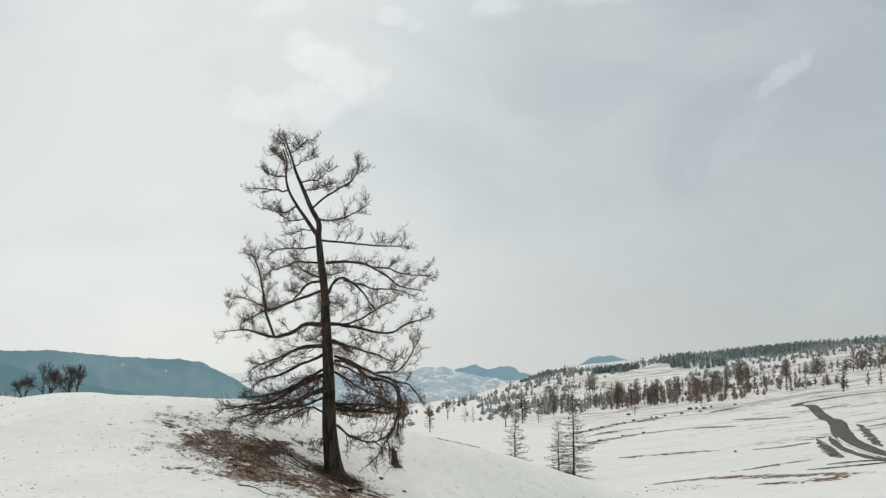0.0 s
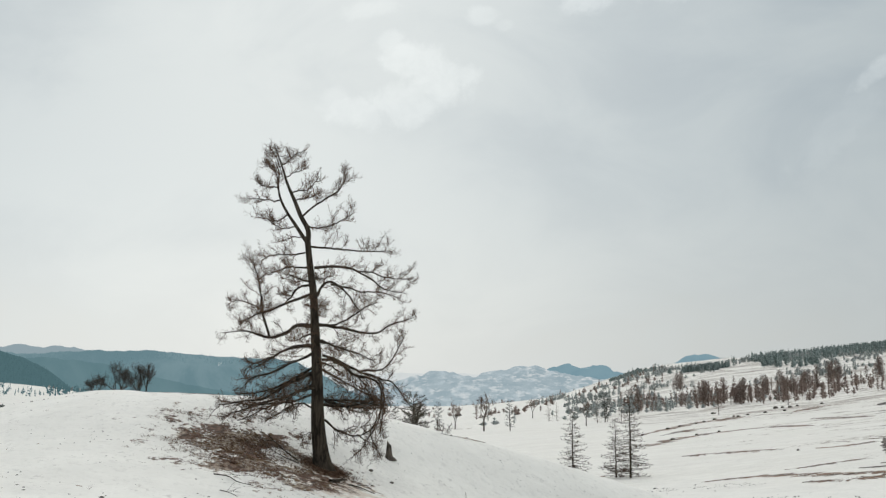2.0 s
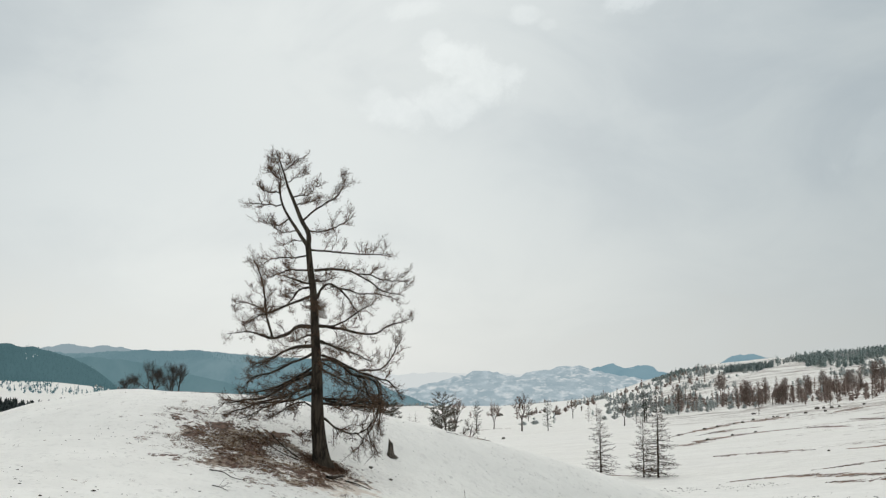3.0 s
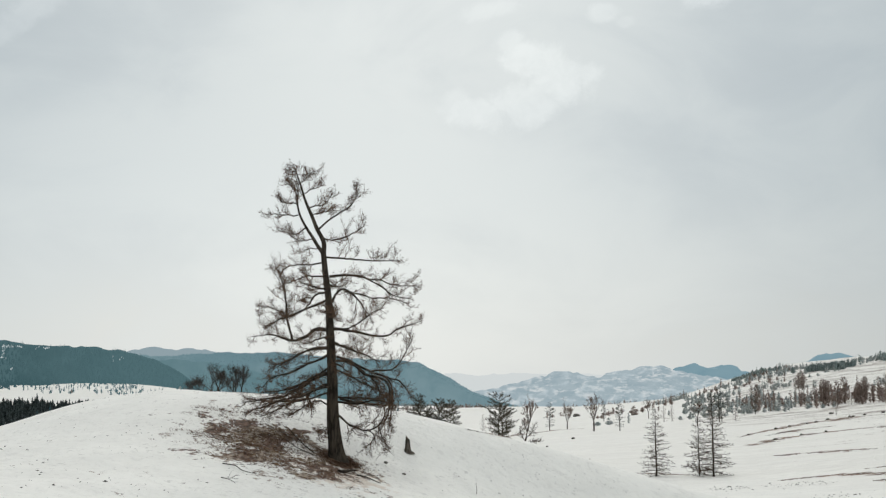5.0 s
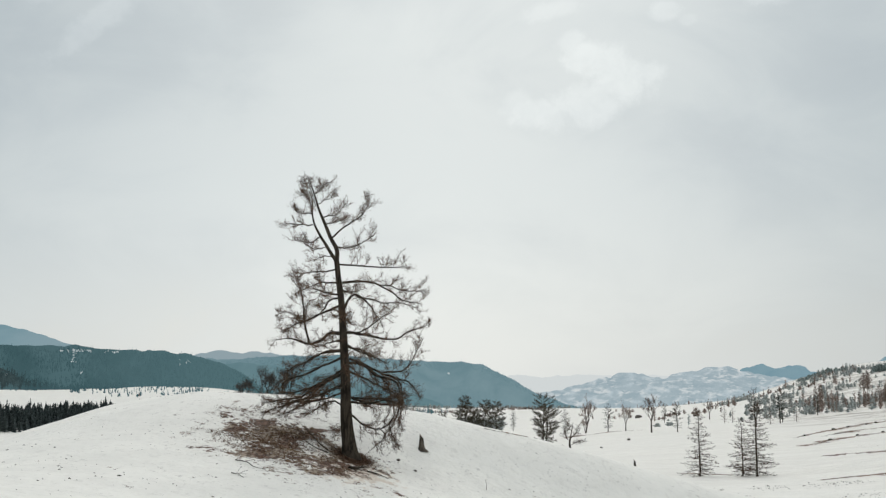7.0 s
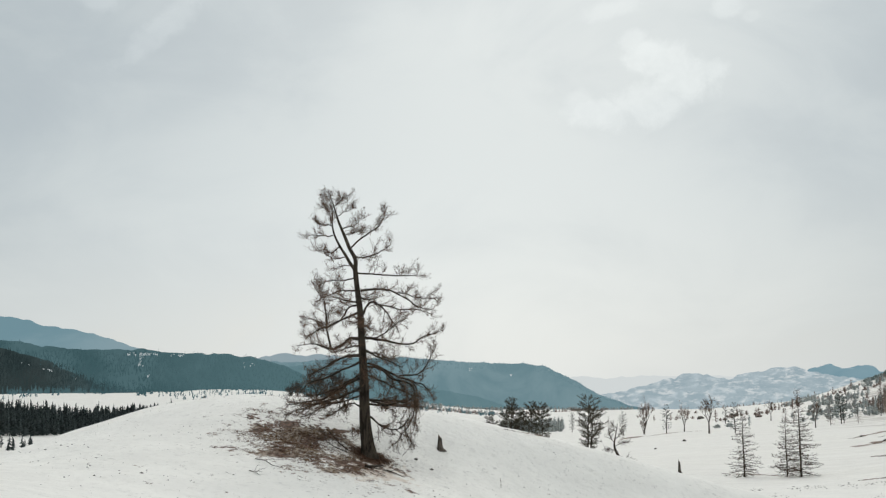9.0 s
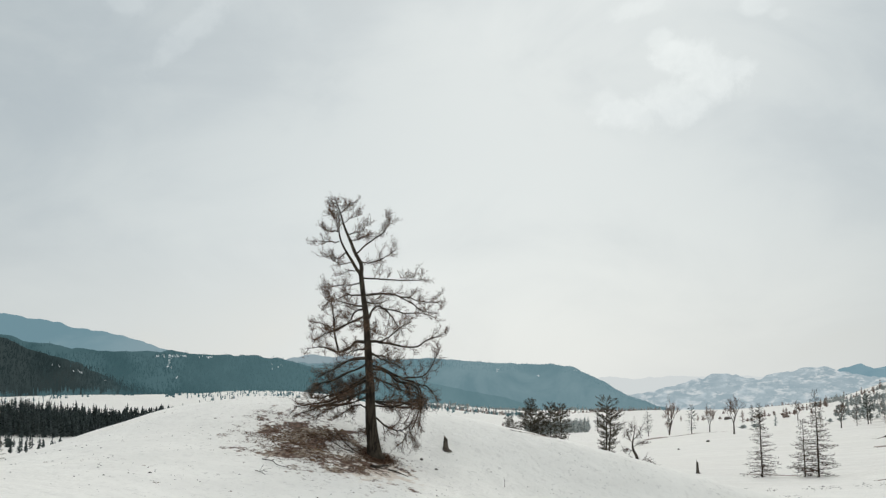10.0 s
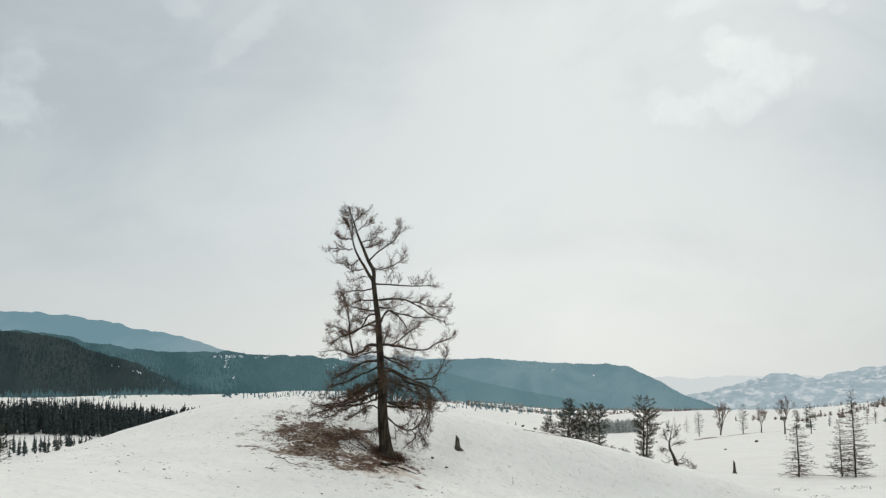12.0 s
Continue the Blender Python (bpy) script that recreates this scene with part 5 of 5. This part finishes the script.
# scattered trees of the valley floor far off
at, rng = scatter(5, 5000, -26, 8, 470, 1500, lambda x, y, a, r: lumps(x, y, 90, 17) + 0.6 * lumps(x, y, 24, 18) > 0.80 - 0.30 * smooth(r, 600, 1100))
woods("valley_wood", at, 1.2 + 4.5 * rng.uniform(0, 1, len(at)) ** 2, rng.uniform(1.0, 2.0, len(at)), 44, 0.10, 0.2, M_HAZE_LARCH, 6, "scattered bare trees on the snowy valley floor", 0.6)
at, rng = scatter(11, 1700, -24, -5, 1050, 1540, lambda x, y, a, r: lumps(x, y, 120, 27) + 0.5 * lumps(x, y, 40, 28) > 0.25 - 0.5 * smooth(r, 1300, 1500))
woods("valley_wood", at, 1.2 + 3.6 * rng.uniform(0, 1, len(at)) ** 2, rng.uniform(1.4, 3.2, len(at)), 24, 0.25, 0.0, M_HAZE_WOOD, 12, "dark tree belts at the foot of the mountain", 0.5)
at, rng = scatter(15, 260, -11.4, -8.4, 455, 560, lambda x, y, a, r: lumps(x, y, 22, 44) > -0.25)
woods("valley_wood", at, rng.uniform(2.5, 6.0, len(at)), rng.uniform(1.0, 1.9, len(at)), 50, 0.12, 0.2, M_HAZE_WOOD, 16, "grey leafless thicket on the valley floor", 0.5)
# thin trees below the slope glow in the same teal haze colour
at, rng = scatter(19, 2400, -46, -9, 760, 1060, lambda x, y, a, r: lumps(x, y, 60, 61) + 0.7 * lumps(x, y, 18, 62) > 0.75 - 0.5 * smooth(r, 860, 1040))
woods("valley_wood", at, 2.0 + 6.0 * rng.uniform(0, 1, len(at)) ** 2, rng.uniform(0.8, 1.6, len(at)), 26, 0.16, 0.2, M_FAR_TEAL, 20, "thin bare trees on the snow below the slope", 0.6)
# fir belt on the river flats
at, rng = scatter(7, 6800, -48, -20.9, 640, 900, lambda x, y, a, r: (np.abs(r - 770 - 2.0 * (a + 35) - 12 * lumps(x, y, 60, 21)) < 40 + 16 * lumps(x, y, 45, 22)))
woods("fir_belt", at, rng.uniform(9, 16, len(at)) * np.interp(-at[:, 0] / at[:, 1], [0.41, 0.50, 0.57, 0.64, 0.72], [0.45, 0.55, 0.72, 1.0, 1.4]) * (0.75 + 0.25 * rng.uniform(0, 1, len(at)) ** 4), rng.uniform(2.4, 3.8, len(at)), 70, 0.30, -0.35, M_FIR, 8, "dense dark fir belt on the river flats")
at, rng = scatter(9, 420, -47, -33.5, 500, 640, lambda x, y, a, r: lumps(x, y, 25, 23) > 0.45 * smooth(a, -38.5, -35.5) - 0.1)
woods("fir_belt", at, rng.uniform(3.5, 9.0, len(at)), rng.uniform(1.2, 2.2, len(at)), 70, 0.17, -0.3, M_FIR, 10, "dark young firs on the snowy river flats")


def clothe(name, V, rows, n, tall, mat, seed, label, slivers=12, thick=0.5):
    """Trees over the face of a far slope."""
    rng = np.random.default_rng(seed)
    i, j = rng.uniform(rows[0], rows[1], n), rng.uniform(0, V.shape[1] - 1.01, n)
    i0, j0 = i.astype(int), j.astype(int)
    u, v = (i - i0)[:, None], (j - j0)[:, None]
    at = (V[i0, j0] * (1 - u) + V[i0 + 1, j0] * u) * (1 - v) + (V[i0, j0 + 1] * (1 - u) + V[i0 + 1, j0 + 1] * u) * v
    keep = lumps(at[:, 0], at[:, 1] + 3 * at[:, 2], 70, seed) + 0.6 * lumps(at[:, 0], at[:, 1], 25, seed + 1) > -0.62
    at = at[keep]
    tall = rng.uniform(0.35, 1.1, len(at)) * tall
    woods(name, at, tall, tall * 0.2, slivers, thick, -0.3, mat, seed, label, stem=False)


# far forests get their haze tint from emission in the material
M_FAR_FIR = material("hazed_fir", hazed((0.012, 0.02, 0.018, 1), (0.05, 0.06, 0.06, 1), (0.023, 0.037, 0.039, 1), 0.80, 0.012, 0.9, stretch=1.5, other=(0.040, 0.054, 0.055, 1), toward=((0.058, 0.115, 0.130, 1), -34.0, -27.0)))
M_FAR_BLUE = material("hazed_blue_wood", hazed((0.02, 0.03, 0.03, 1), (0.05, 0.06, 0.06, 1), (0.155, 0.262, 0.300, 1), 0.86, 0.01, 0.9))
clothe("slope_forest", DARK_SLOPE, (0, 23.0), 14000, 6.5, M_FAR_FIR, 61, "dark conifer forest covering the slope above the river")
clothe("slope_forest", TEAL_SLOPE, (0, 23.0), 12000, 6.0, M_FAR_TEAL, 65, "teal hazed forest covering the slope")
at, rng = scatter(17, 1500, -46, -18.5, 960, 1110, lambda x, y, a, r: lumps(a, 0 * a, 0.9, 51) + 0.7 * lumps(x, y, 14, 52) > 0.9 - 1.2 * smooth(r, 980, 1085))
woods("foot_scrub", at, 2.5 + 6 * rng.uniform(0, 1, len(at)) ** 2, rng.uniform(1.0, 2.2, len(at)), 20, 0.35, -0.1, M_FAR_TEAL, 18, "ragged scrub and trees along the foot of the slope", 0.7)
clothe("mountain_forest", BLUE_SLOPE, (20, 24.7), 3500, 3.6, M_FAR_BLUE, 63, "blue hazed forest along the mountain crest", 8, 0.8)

# ---- road and bared streaks ----
def ribbon(name, points, half, lift, mat, label, category, seed, kind="structure", wob=0.25, n=90):
    ob = new(name, mesh_of(name, *drape(points, half, lift, n, wob, seed), mat))
    return tagged(ob, label, category, kind=kind)


ribbon("road", [(150, 322), (132, 307), (119, 300), (110, 303), (99.5, 293), (88.5, 278), (80, 246), (72.5, 219), (65, 192.4), (56.3, 162), (49, 140.4), (43.1, 121.8), (39.6, 107.9), (37.2, 97.2), (35.5, 84), (36, 66)],
       [2.4, 2.4, 2.0, 1.9, 1.8, 1.5, 1.05, 0.95, 1.0, 1.12, 1.12, 0.95, 0.85, 0.8, 0.8, 0.8], 0.10, M_ROAD, "dark muddy track winding down the snowy slope", "road", 3, wob=0.07, n=320)
ribbon("snow_rut", [(43.9, 127), (42.3, 121.8), (39.0, 109), (36.6, 97.6), (35.2, 86)], [0.02, 0.10, 0.09, 0.09, 0.05], 0.15, M_SNOW, "thin ridge of snow between the wheel ruts", "snow", 70, "stuff", 0.9, 160)
ribbon("wheel_rut", [(44.0, 130), (41.9, 122.8), (38.5, 110.8), (36.0, 98.4), (34.8, 88)], [0.1, 0.4, 0.36, 0.34, 0.3], 0.09, M_ROAD, "second muddy wheel track beside the road", "road", 71, "structure", 0.25, 140)
STREAK = "bare brown streak of grass and earth along the slope"
for i, (points, wide) in enumerate((
        ([(22.7, 170), (25.9, 183.8), (32, 193), (37.8, 201), (43.5, 204), (47.3, 201), (52.1, 189)], [0.3, 1.4, 1.2, 1.7, 1.5, 1.3, 0.2]),
        ([(40.3, 259), (46.7, 262.3), (54, 271.2), (64.9, 282), (65.8, 268)], [0.3, 1.4, 1.6, 1.4, 0.4]),
        ([(21.5, 133.4), (23.2, 133.2), (25.6, 132.6), (29.7, 129.1), (31.5, 127.8)], [0.1, 1.1, 1.2, 1.0, 0.1]),
        ([(33.6, 123.1), (36.1, 122.3), (40.2, 124.4)], [0.1, 0.6, 0.4]),
        ([(25, 99), (28.6, 100.3), (32.5, 101.6)], [0.1, 0.45, 0.3]),
        ([(17.6, 95.8), (18.3, 96.1), (20.8, 96.4), (23.5, 93.9), (25.9, 89.8), (27.8, 87.6), (29.4, 85.6), (31, 84)], [0.1, 0.4, 0.6, 0.7, 0.8, 0.7, 0.6, 0.2]),
        ([(22.8, 84.4), (23.5, 84.2), (25.1, 83.1), (26.8, 82.9), (29, 83.2)], [0.1, 0.5, 0.8, 0.9, 0.4]),
        ([(53.6, 144.2), (56.5, 146.2), (59, 148.5)], [0.2, 0.8, 0.5]),
        ([(56, 154), (54.5, 148.8), (47.5, 128), (42.9, 114.2), (41, 107.5)], [0.05, 0.40, 0.5, 0.45, 0.1]),
        ([(42.6, 130), (40.9, 123.9), (37.8, 113), (35.3, 103.6), (34.6, 100)], [0.05, 0.35, 0.55, 0.6, 0.1]),
        ([(31.5, 95), (32.9, 95), (34.3, 94.4), (35.4, 93)], [0.1, 0.7, 0.7, 0.3]),
        ([(29, 92.2), (30.4, 91.7), (32.8, 91.2), (35.4, 90.4)], [0.1, 0.6, 0.7, 0.5]),
        ([(70, 289), (76, 296), (83, 306), (91, 311)], [0.2, 1.4, 1.6, 0.3]),
        ([(56, 214), (58, 210.8), (61.2, 203.7), (63.3, 201.4)], [0.1, 0.8, 0.9, 0.2]),
        ([(29, 211), (33.9, 216.8), (38, 219.1), (42, 220)], [0.1, 1.0, 0.9, 0.1]),
        ([(67.5, 213), (72, 215), (78, 216)], [0.2, 1.0, 0.2]),
        ([(57.5, 158), (62, 159.5), (68, 160)], [0.2, 0.8, 0.2]),
        ([(24.4, 212.4), (31.7, 228.2), (41, 253.6), (52, 268)], [0.3, 0.9, 1.1, 0.3]),
        # stands in for a crease line in the snow, drawn as earth
        ([(6, 117.4), (9, 116.5), (11.5, 114.4)], [0.05, 0.2, 0.05]),
        ([(-26, 303), (-25, 312), (-21.9, 332), (-16.1, 347), (-8, 352)], [0.2, 0.9, 1.2, 0.9, 0.2]))):
    ribbon("bare_streak", points, [(0.95 if i in (7, 8, 9, 10, 11, 15, 16) else 1.25) * w for w in wide], 0.05, M_MUD if i in (7, 8, 9, 10, 11, 15, 16) else M_STREAK, STREAK, "bare earth", 20 + i, "stuff", 0.5 if i in (7, 8, 9, 10, 11, 15, 16) else 0.95, 130)

for i, (points, wide) in enumerate((([(-11.6, 42.4), (-10.4, 42.2), (-9.2, 41.2), (-8.0, 41.6), (-7.0, 42.2)], [0.1, 0.5, 0.45, 0.4, 0.1]),
                                    ([(-0.5, 43.9), (0.0, 44.4), (0.6, 45.0), (1.2, 45.7)], [0.02, 0.05, 0.05, 0.02]))):
    ribbon("bare_streak", points, wide, 0.02, M_STREAK, "narrow strip of dry brown grass along the crest", "bare earth", 60 + i, "stuff", 0.7, 60)

# ---- stumps, stones and sticks ----
def stump(name, x, y, tall, radius, label, seed):
    """A weathered broken-off stump with flared foot and splintered top."""
    rng = np.random.default_rng(seed)
    ob = thing(name, seat(x, y, 0.03), label, "stump")
    n, rings = 18, [(-0.1, 2.3), (0.05, 1.75), (0.16, 1.25), (0.45, 0.95), (0.75, 0.82), (0.93, 0.72)]
    a = np.arange(n) * 2 * np.pi / n
    bumps = 1 + 0.13 * lumps(np.cos(a) * 2, np.sin(a) * 2, 1.0, seed)
    V = [np.stack([np.cos(a) * radius * f * bumps * (1 + 0.25 * (f > 1.3) * lumps(a * 3, 0 * a, 1.0, seed)), np.sin(a) * radius * f * bumps, 0 * a + h * tall], -1) for h, f in rings]
    jag = tall * (1.0 + 0.10 * lumps(a * 4, 0 * a, 1.0, seed + 2) - 0.14 * np.cos(a))
    V.append(np.stack([np.cos(a) * radius * 0.66, np.sin(a) * radius * 0.66, jag], -1))
    V.append(np.stack([np.cos(a) * radius * 0.40, np.sin(a) * radius * 0.40, jag - 0.05 * tall], -1))
    V.append(np.stack([np.cos(a) * radius * 0.05, np.sin(a) * radius * 0.05, 0 * a + 0.9 * tall], -1))
    V = np.concatenate(V)
    j = np.arange(n)
    F = np.concatenate([np.stack([k * n + j, k * n + (j + 1) % n, (k + 1) * n + (j + 1) % n, (k + 1) * n + j], -1) for k in range(len(V) // n - 1)])
    side = F[:n * 6]
    part("bole", mesh_of("bole", V[:n * 7], side, M_STUMP), ob)
    W = V[n * 6:]
    part("broken_top", mesh_of("broken_top", W, F[n * 6:] - n * 6, M_CUT), ob, "splintered grey wood")
    return ob


stump("tree_stump", -1.93, 38.74, 0.52, 0.10, "short dark broken stump in clean snow", 3)
stump("tree_stump", 2.0, 115.0, 1.2, 0.13, "tall dark broken stump on the flat", 8)


def stick(points, thick, label):
    line = curve_through([(x, y, float(land(x, y)) + h) for x, y, h in points], 12)
    rng = np.random.default_rng(int(abs(points[0][0]) * 100))
    ob = new("fallen_branch")
    o = line[0].copy()
    ob.location = o
    tagged(ob, label, "branch")
    line = line - o
    part("stick", mesh_of("stick", *tubes(line[None], np.linspace(thick, thick * 0.35, 12)[None], 6), M_BARK), ob)
    A = sprout(rng, line[None], 5, 0.3, 0.95, (0.35, 0.2), 0.8, 0.12, 0.0, 5, 0.7, 0.06)
    A[..., 2] = np.maximum(A[..., 2], -0.02)
    tagged(part("twig_spray", mesh_of("twig_spray", *tubes(A, taper(A, thick * 0.35, 0.004), 4), M_BARK), ob), kind="stuff")


def stone(bm_seed, x, y, r, label, name="stone"):
    rng = np.random.default_rng(bm_seed)
    bm = bmesh.new()
    bmesh.ops.create_icosphere(bm, subdivisions=2, radius=1.0)
    for v in bm.verts:
        v.co *= 1 + 0.25 * noise.noise(v.co * 1.3 + Vector((bm_seed, 0, 0)))
        v.co = Vector((v.co.x * r * rng.uniform(1.0, 1.05), v.co.y * r * 0.8, v.co.z * r * 0.6))
    me = bpy.data.meshes.new(name)
    bm.to_mesh(me)
    bm.free()
    me.materials.append(M_STONE)
    ob = new(name, me)
    ob.location = seat(x, y, -0.25 * r)
    ob.rotation_euler = (0, 0, bm_seed)
    return tagged(ob, label, "stone", "stones on the slope")


STICK = "fallen dark branch lying on the snow"
stick([(-4.9, 27.1, 0.02), (-4.65, 27.0, 0.035), (-4.4, 26.8, 0.015)], 0.014, STICK)
stick([(-3.05, 32.9, 0.03), (-2.9, 33.4, 0.07), (-2.8, 34.1, 0.04)], 0.07, "broken branch end lying near the trunk")
stick([(-2.6, 33.5, 0.04), (-2.3, 33.6, 0.06), (-1.85, 33.6, 0.03)], 0.03, STICK)
stick([(-4.3, 34.5, 0.03), (-4.7, 34.65, 0.12), (-5.0, 34.95, 0.16), (-5.35, 35.1, 0.30)], 0.022, "bare fallen branch propped on the brown grass")
stick([(-4.2, 34.2, 0.03), (-4.7, 34.15, 0.08), (-5.2, 34.4, 0.10)], 0.02, "thin fallen branch on the brown grass")
stick([(-5.5, 28.9, 0.02), (-5.1, 28.85, 0.05), (-4.8, 28.6, 0.02), (-4.4, 28.6, 0.02)], 0.018, STICK)
# the two largest stand in for dark hut-like mounds far off
for i, (x, y, r) in enumerate(((60.7, 293.6, 0.8), (65.7, 297.3, 1.0), (77, 337, 1.3), (78.6, 336, 1.0), (80, 333, 1.2), (89, 334, 0.9), (31.7, 122.7, 0.32), (56.8, 291, 0.7), (48.5, 269.5, 0.7), (41.5, 251, 0.6), (83, 337, 0.9), (-2.3, 36.6, 0.12), (-1.6, 36.3, 0.10), (-6.1, 246.0, 0.9), (-9.5, 218.0, 0.5), (-24.4, 660.0, 3.6), (7.0, 543.0, 3.2), (28, 188, 0.7), (33, 196, 0.5), (38, 204, 0.6), (26.5, 216, 0.6), (33, 231, 0.8), (37, 243, 0.7), (44, 256, 0.8), (61.4, 347, 1.2), (71, 300, 0.9), (55, 276, 0.8))):
    stone(i + 1, x, y, r * (0.55 if r > 0.2 else 0.7), "dark stone half sunk in snow")


def patch(x, y):
    """0 at the heart of the bare ground under the larch, 1 at its rim."""
    c, q = math.cos(radians(27)), math.sin(radians(27))
    dx, dy = x + 5.25, y - 33.0
    d = np.hypot((dx * c + dy * q) * 0.27, (dy * c - dx * q) * 0.175)
    return np.minimum(d, 0.12 + np.hypot((x + 5.4) * 0.36, (y - 35.3) * 0.45)) / 0.72


def crumbs_and_tufts():
    """Dry grass tufts, and needles, cones and droppings scattered over the snow of the knoll."""
    rng = np.random.default_rng(77)
    # blades
    n = 16000
    x, y = rng.uniform(-9.5, -1.5, n), rng.uniform(26.5, 38.5, n)
    keep = patch(x, y) + 0.45 * lumps(x, y, 0.9, 31) + 0.35 * lumps(x, y, 0.35, 32) < rng.uniform(0.2, 0.9, n)
    x, y = x[keep], y[keep]
    extra = rng.uniform(0, 1, (160, 2)) * (22, 20) + (-14, 22)
    extra = extra[lumps(extra[:, 0], extra[:, 1], 2.2, 33) > 0.25]
    x, y = np.concatenate([x, extra[:, 0]]), np.concatenate([y, extra[:, 1]])
    w, far = rng.uniform(0, 2 * np.pi, 1500), 0.3 + np.abs(rng.normal(size=1500)) * 0.38
    x, y = np.concatenate([x, TREE[0] - 0.1 + far * np.cos(w)]), np.concatenate([y, TREE[1] - 0.1 + far * np.sin(w)])
    z = land(x, y) - 0.01
    k = 5
    az = rng.uniform(0, 2 * np.pi, (len(x), k))
    h = rng.uniform(0.015, 0.06, (len(x), k))
    out = rng.uniform(0.6, 2.5, (len(x), k)) * h
    w = 0.011
    root = np.stack([x, y, z], -1)[:, None] + rng.normal(size=(len(x), k, 3)) * (0.05, 0.05, 0)
    side = np.stack([-np.sin(az), np.cos(az), 0 * az], -1) * w
    tip = root + np.stack([np.cos(az) * out, np.sin(az) * out, h], -1)
    V = np.stack([root - side, root + side, tip], 2).reshape(-1, 3)
    tagged(new("dry_grass", mesh_of("dry_grass", V, np.arange(len(V)).reshape(-1, 3), M_GRASS, False)), "flattened dry brown grass tufts under the larch", "grass", kind="stuff")
    # crumbs: little lumps of eight faces
    n = 3800
    x, y = rng.uniform(-16, 9, n), rng.uniform(17, 44, n)
    near = np.exp(-(np.hypot(x + 4.5, y - 31) / 6.0) ** 2)
    keep = rng.uniform(0, 1, n) < 0.045 + 0.5 * near * (lumps(x, y, 1.6, 35) > 0) + 0.35 * (lumps(x, y, 2.6, 36) > 0.45)
    x, y = x[keep], y[keep]
    k = np.concatenate([rng.uniform(0, 1, 260), rng.uniform(0, 1, 200)])
    ax, ay = np.where(np.arange(460) < 260, 7 + 14 * k, 10.5 + 15 * k), np.where(np.arange(460) < 260, 90.5 - 3 * k ** 2, 80.5 - 13 * k)
    some = lumps(ax, ay, 1.4, 39) > 0.05
    ax, ay = (ax + 0.25 * rng.normal(size=460))[some], (ay + 1.6 * rng.normal(size=460))[some]
    x, y = np.concatenate([x, ax]), np.concatenate([y, ay])
    r = rng.uniform(0.006, 0.024, len(x)) * np.where(y > 60, 2.0, 1.0) * (1 + 0.8 * (rng.uniform(0, 1, len(x)) > 0.93))
    o = np.stack([x, y, land(x, y) + 0.2 * r], -1)
    oct_ = np.array([(1, 0, 0), (-1, 0, 0), (0, 1, 0), (0, -1, 0), (0, 0, 0.7), (0, 0, -0.7)], float)
    ang = rng.uniform(0, 6.28, len(x))
    st = rng.uniform(0.8, 2.6, len(x))
    ex = oct_[None, :, 0] * st[:, None]
    ey = oct_[None, :, 1] + 0 * ex
    V = np.stack([ex * np.cos(ang)[:, None] - ey * np.sin(ang)[:, None], ex * np.sin(ang)[:, None] + ey * np.cos(ang)[:, None], oct_[None, :, 2] + 0 * ex], -1) * r[:, None, None] + o[:, None]
    f = np.array([(0, 2, 4), (2, 1, 4), (1, 3, 4), (3, 0, 4), (2, 0, 5), (1, 2, 5), (3, 1, 5), (0, 3, 5)])
    F = (np.arange(len(x))[:, None, None] * 6 + f[None]).reshape(-1, 3)
    tagged(new("ground_litter", mesh_of("ground_litter", V.reshape(-1, 3), F, M_BARK)), "dark bark crumbs and cones scattered on the snow", "litter", kind="stuff")


def tussocks():
    """Low humps of matted grass and needles that stand out of the thin snow."""
    rng = np.random.default_rng(79)
    n = 9000
    x, y = rng.uniform(-9.5, -1.5, n), rng.uniform(26.5, 38.5, n)
    keep = (patch(x, y) + 0.5 * lumps(x, y / 1.3, 0.8, 41) + 0.35 * lumps(x, y / 1.3, 0.3, 42) < rng.uniform(-0.05, 0.62, n)) & (np.hypot(x - TREE[0], y - TREE[1]) > 0.45)
    x, y = x[keep], y[keep]
    m = 7
    ang = np.arange(m) * 2 * np.pi / m
    r = 0.014 + 0.045 * rng.uniform(0, 1, len(x)) ** 2
    h = r * rng.uniform(0.3, 0.65, len(x))
    rings = []
    for f, up in ((1.15, -0.3), (0.85, 0.45), (0.45, 0.9), (0.04, 1.0)):
        wob = 1 + 0.35 * rng.normal(size=(len(x), m)) * (0.3 + 0.5 * (f > 0.3))
        px = x[:, None] + np.cos(ang) * r[:, None] * f * wob * 1.3
        py = y[:, None] + np.sin(ang) * r[:, None] * f * wob
        rings.append(np.stack([px, py, land(px, py) + h[:, None] * up * (1 + 0.25 * rng.normal(size=(len(x), m)))], -1))
    V = np.stack(rings, 1)
    i = np.arange(len(x))[:, None, None] * 4 * m
    j = np.arange(3)[None, :, None] * m
    k = np.arange(m)[None, None]
    F = np.stack([i + j + k, i + j + (k + 1) % m, i + j + m + (k + 1) % m, i + j + m + k], -1).reshape(-1, 4)
    tagged(new("grass_tussocks", mesh_of("grass_tussocks", V.reshape(-1, 3), F, M_TUSSOCK)), "low matted brown grass humps in thin snow", "grass", kind="stuff")


crumbs_and_tufts()
tussocks()

# a lone grass stalk in front
x, y = 0.7, 37.9
stalk = new("grass_stalk", mesh_of("grass_stalk", *tubes(np.array([[(0, 0, -0.05), (0.01, 0, 0.12), (0.0, 0.01, 0.26), (-0.02, 0, 0.38)]]), np.array([[0.010, 0.009, 0.007, 0.004]]), 5), M_TWIG))
stalk.location = seat(x, y, 0.0)
tagged(stalk, "single dry grass stalk sticking out of snow", "grass stalk")
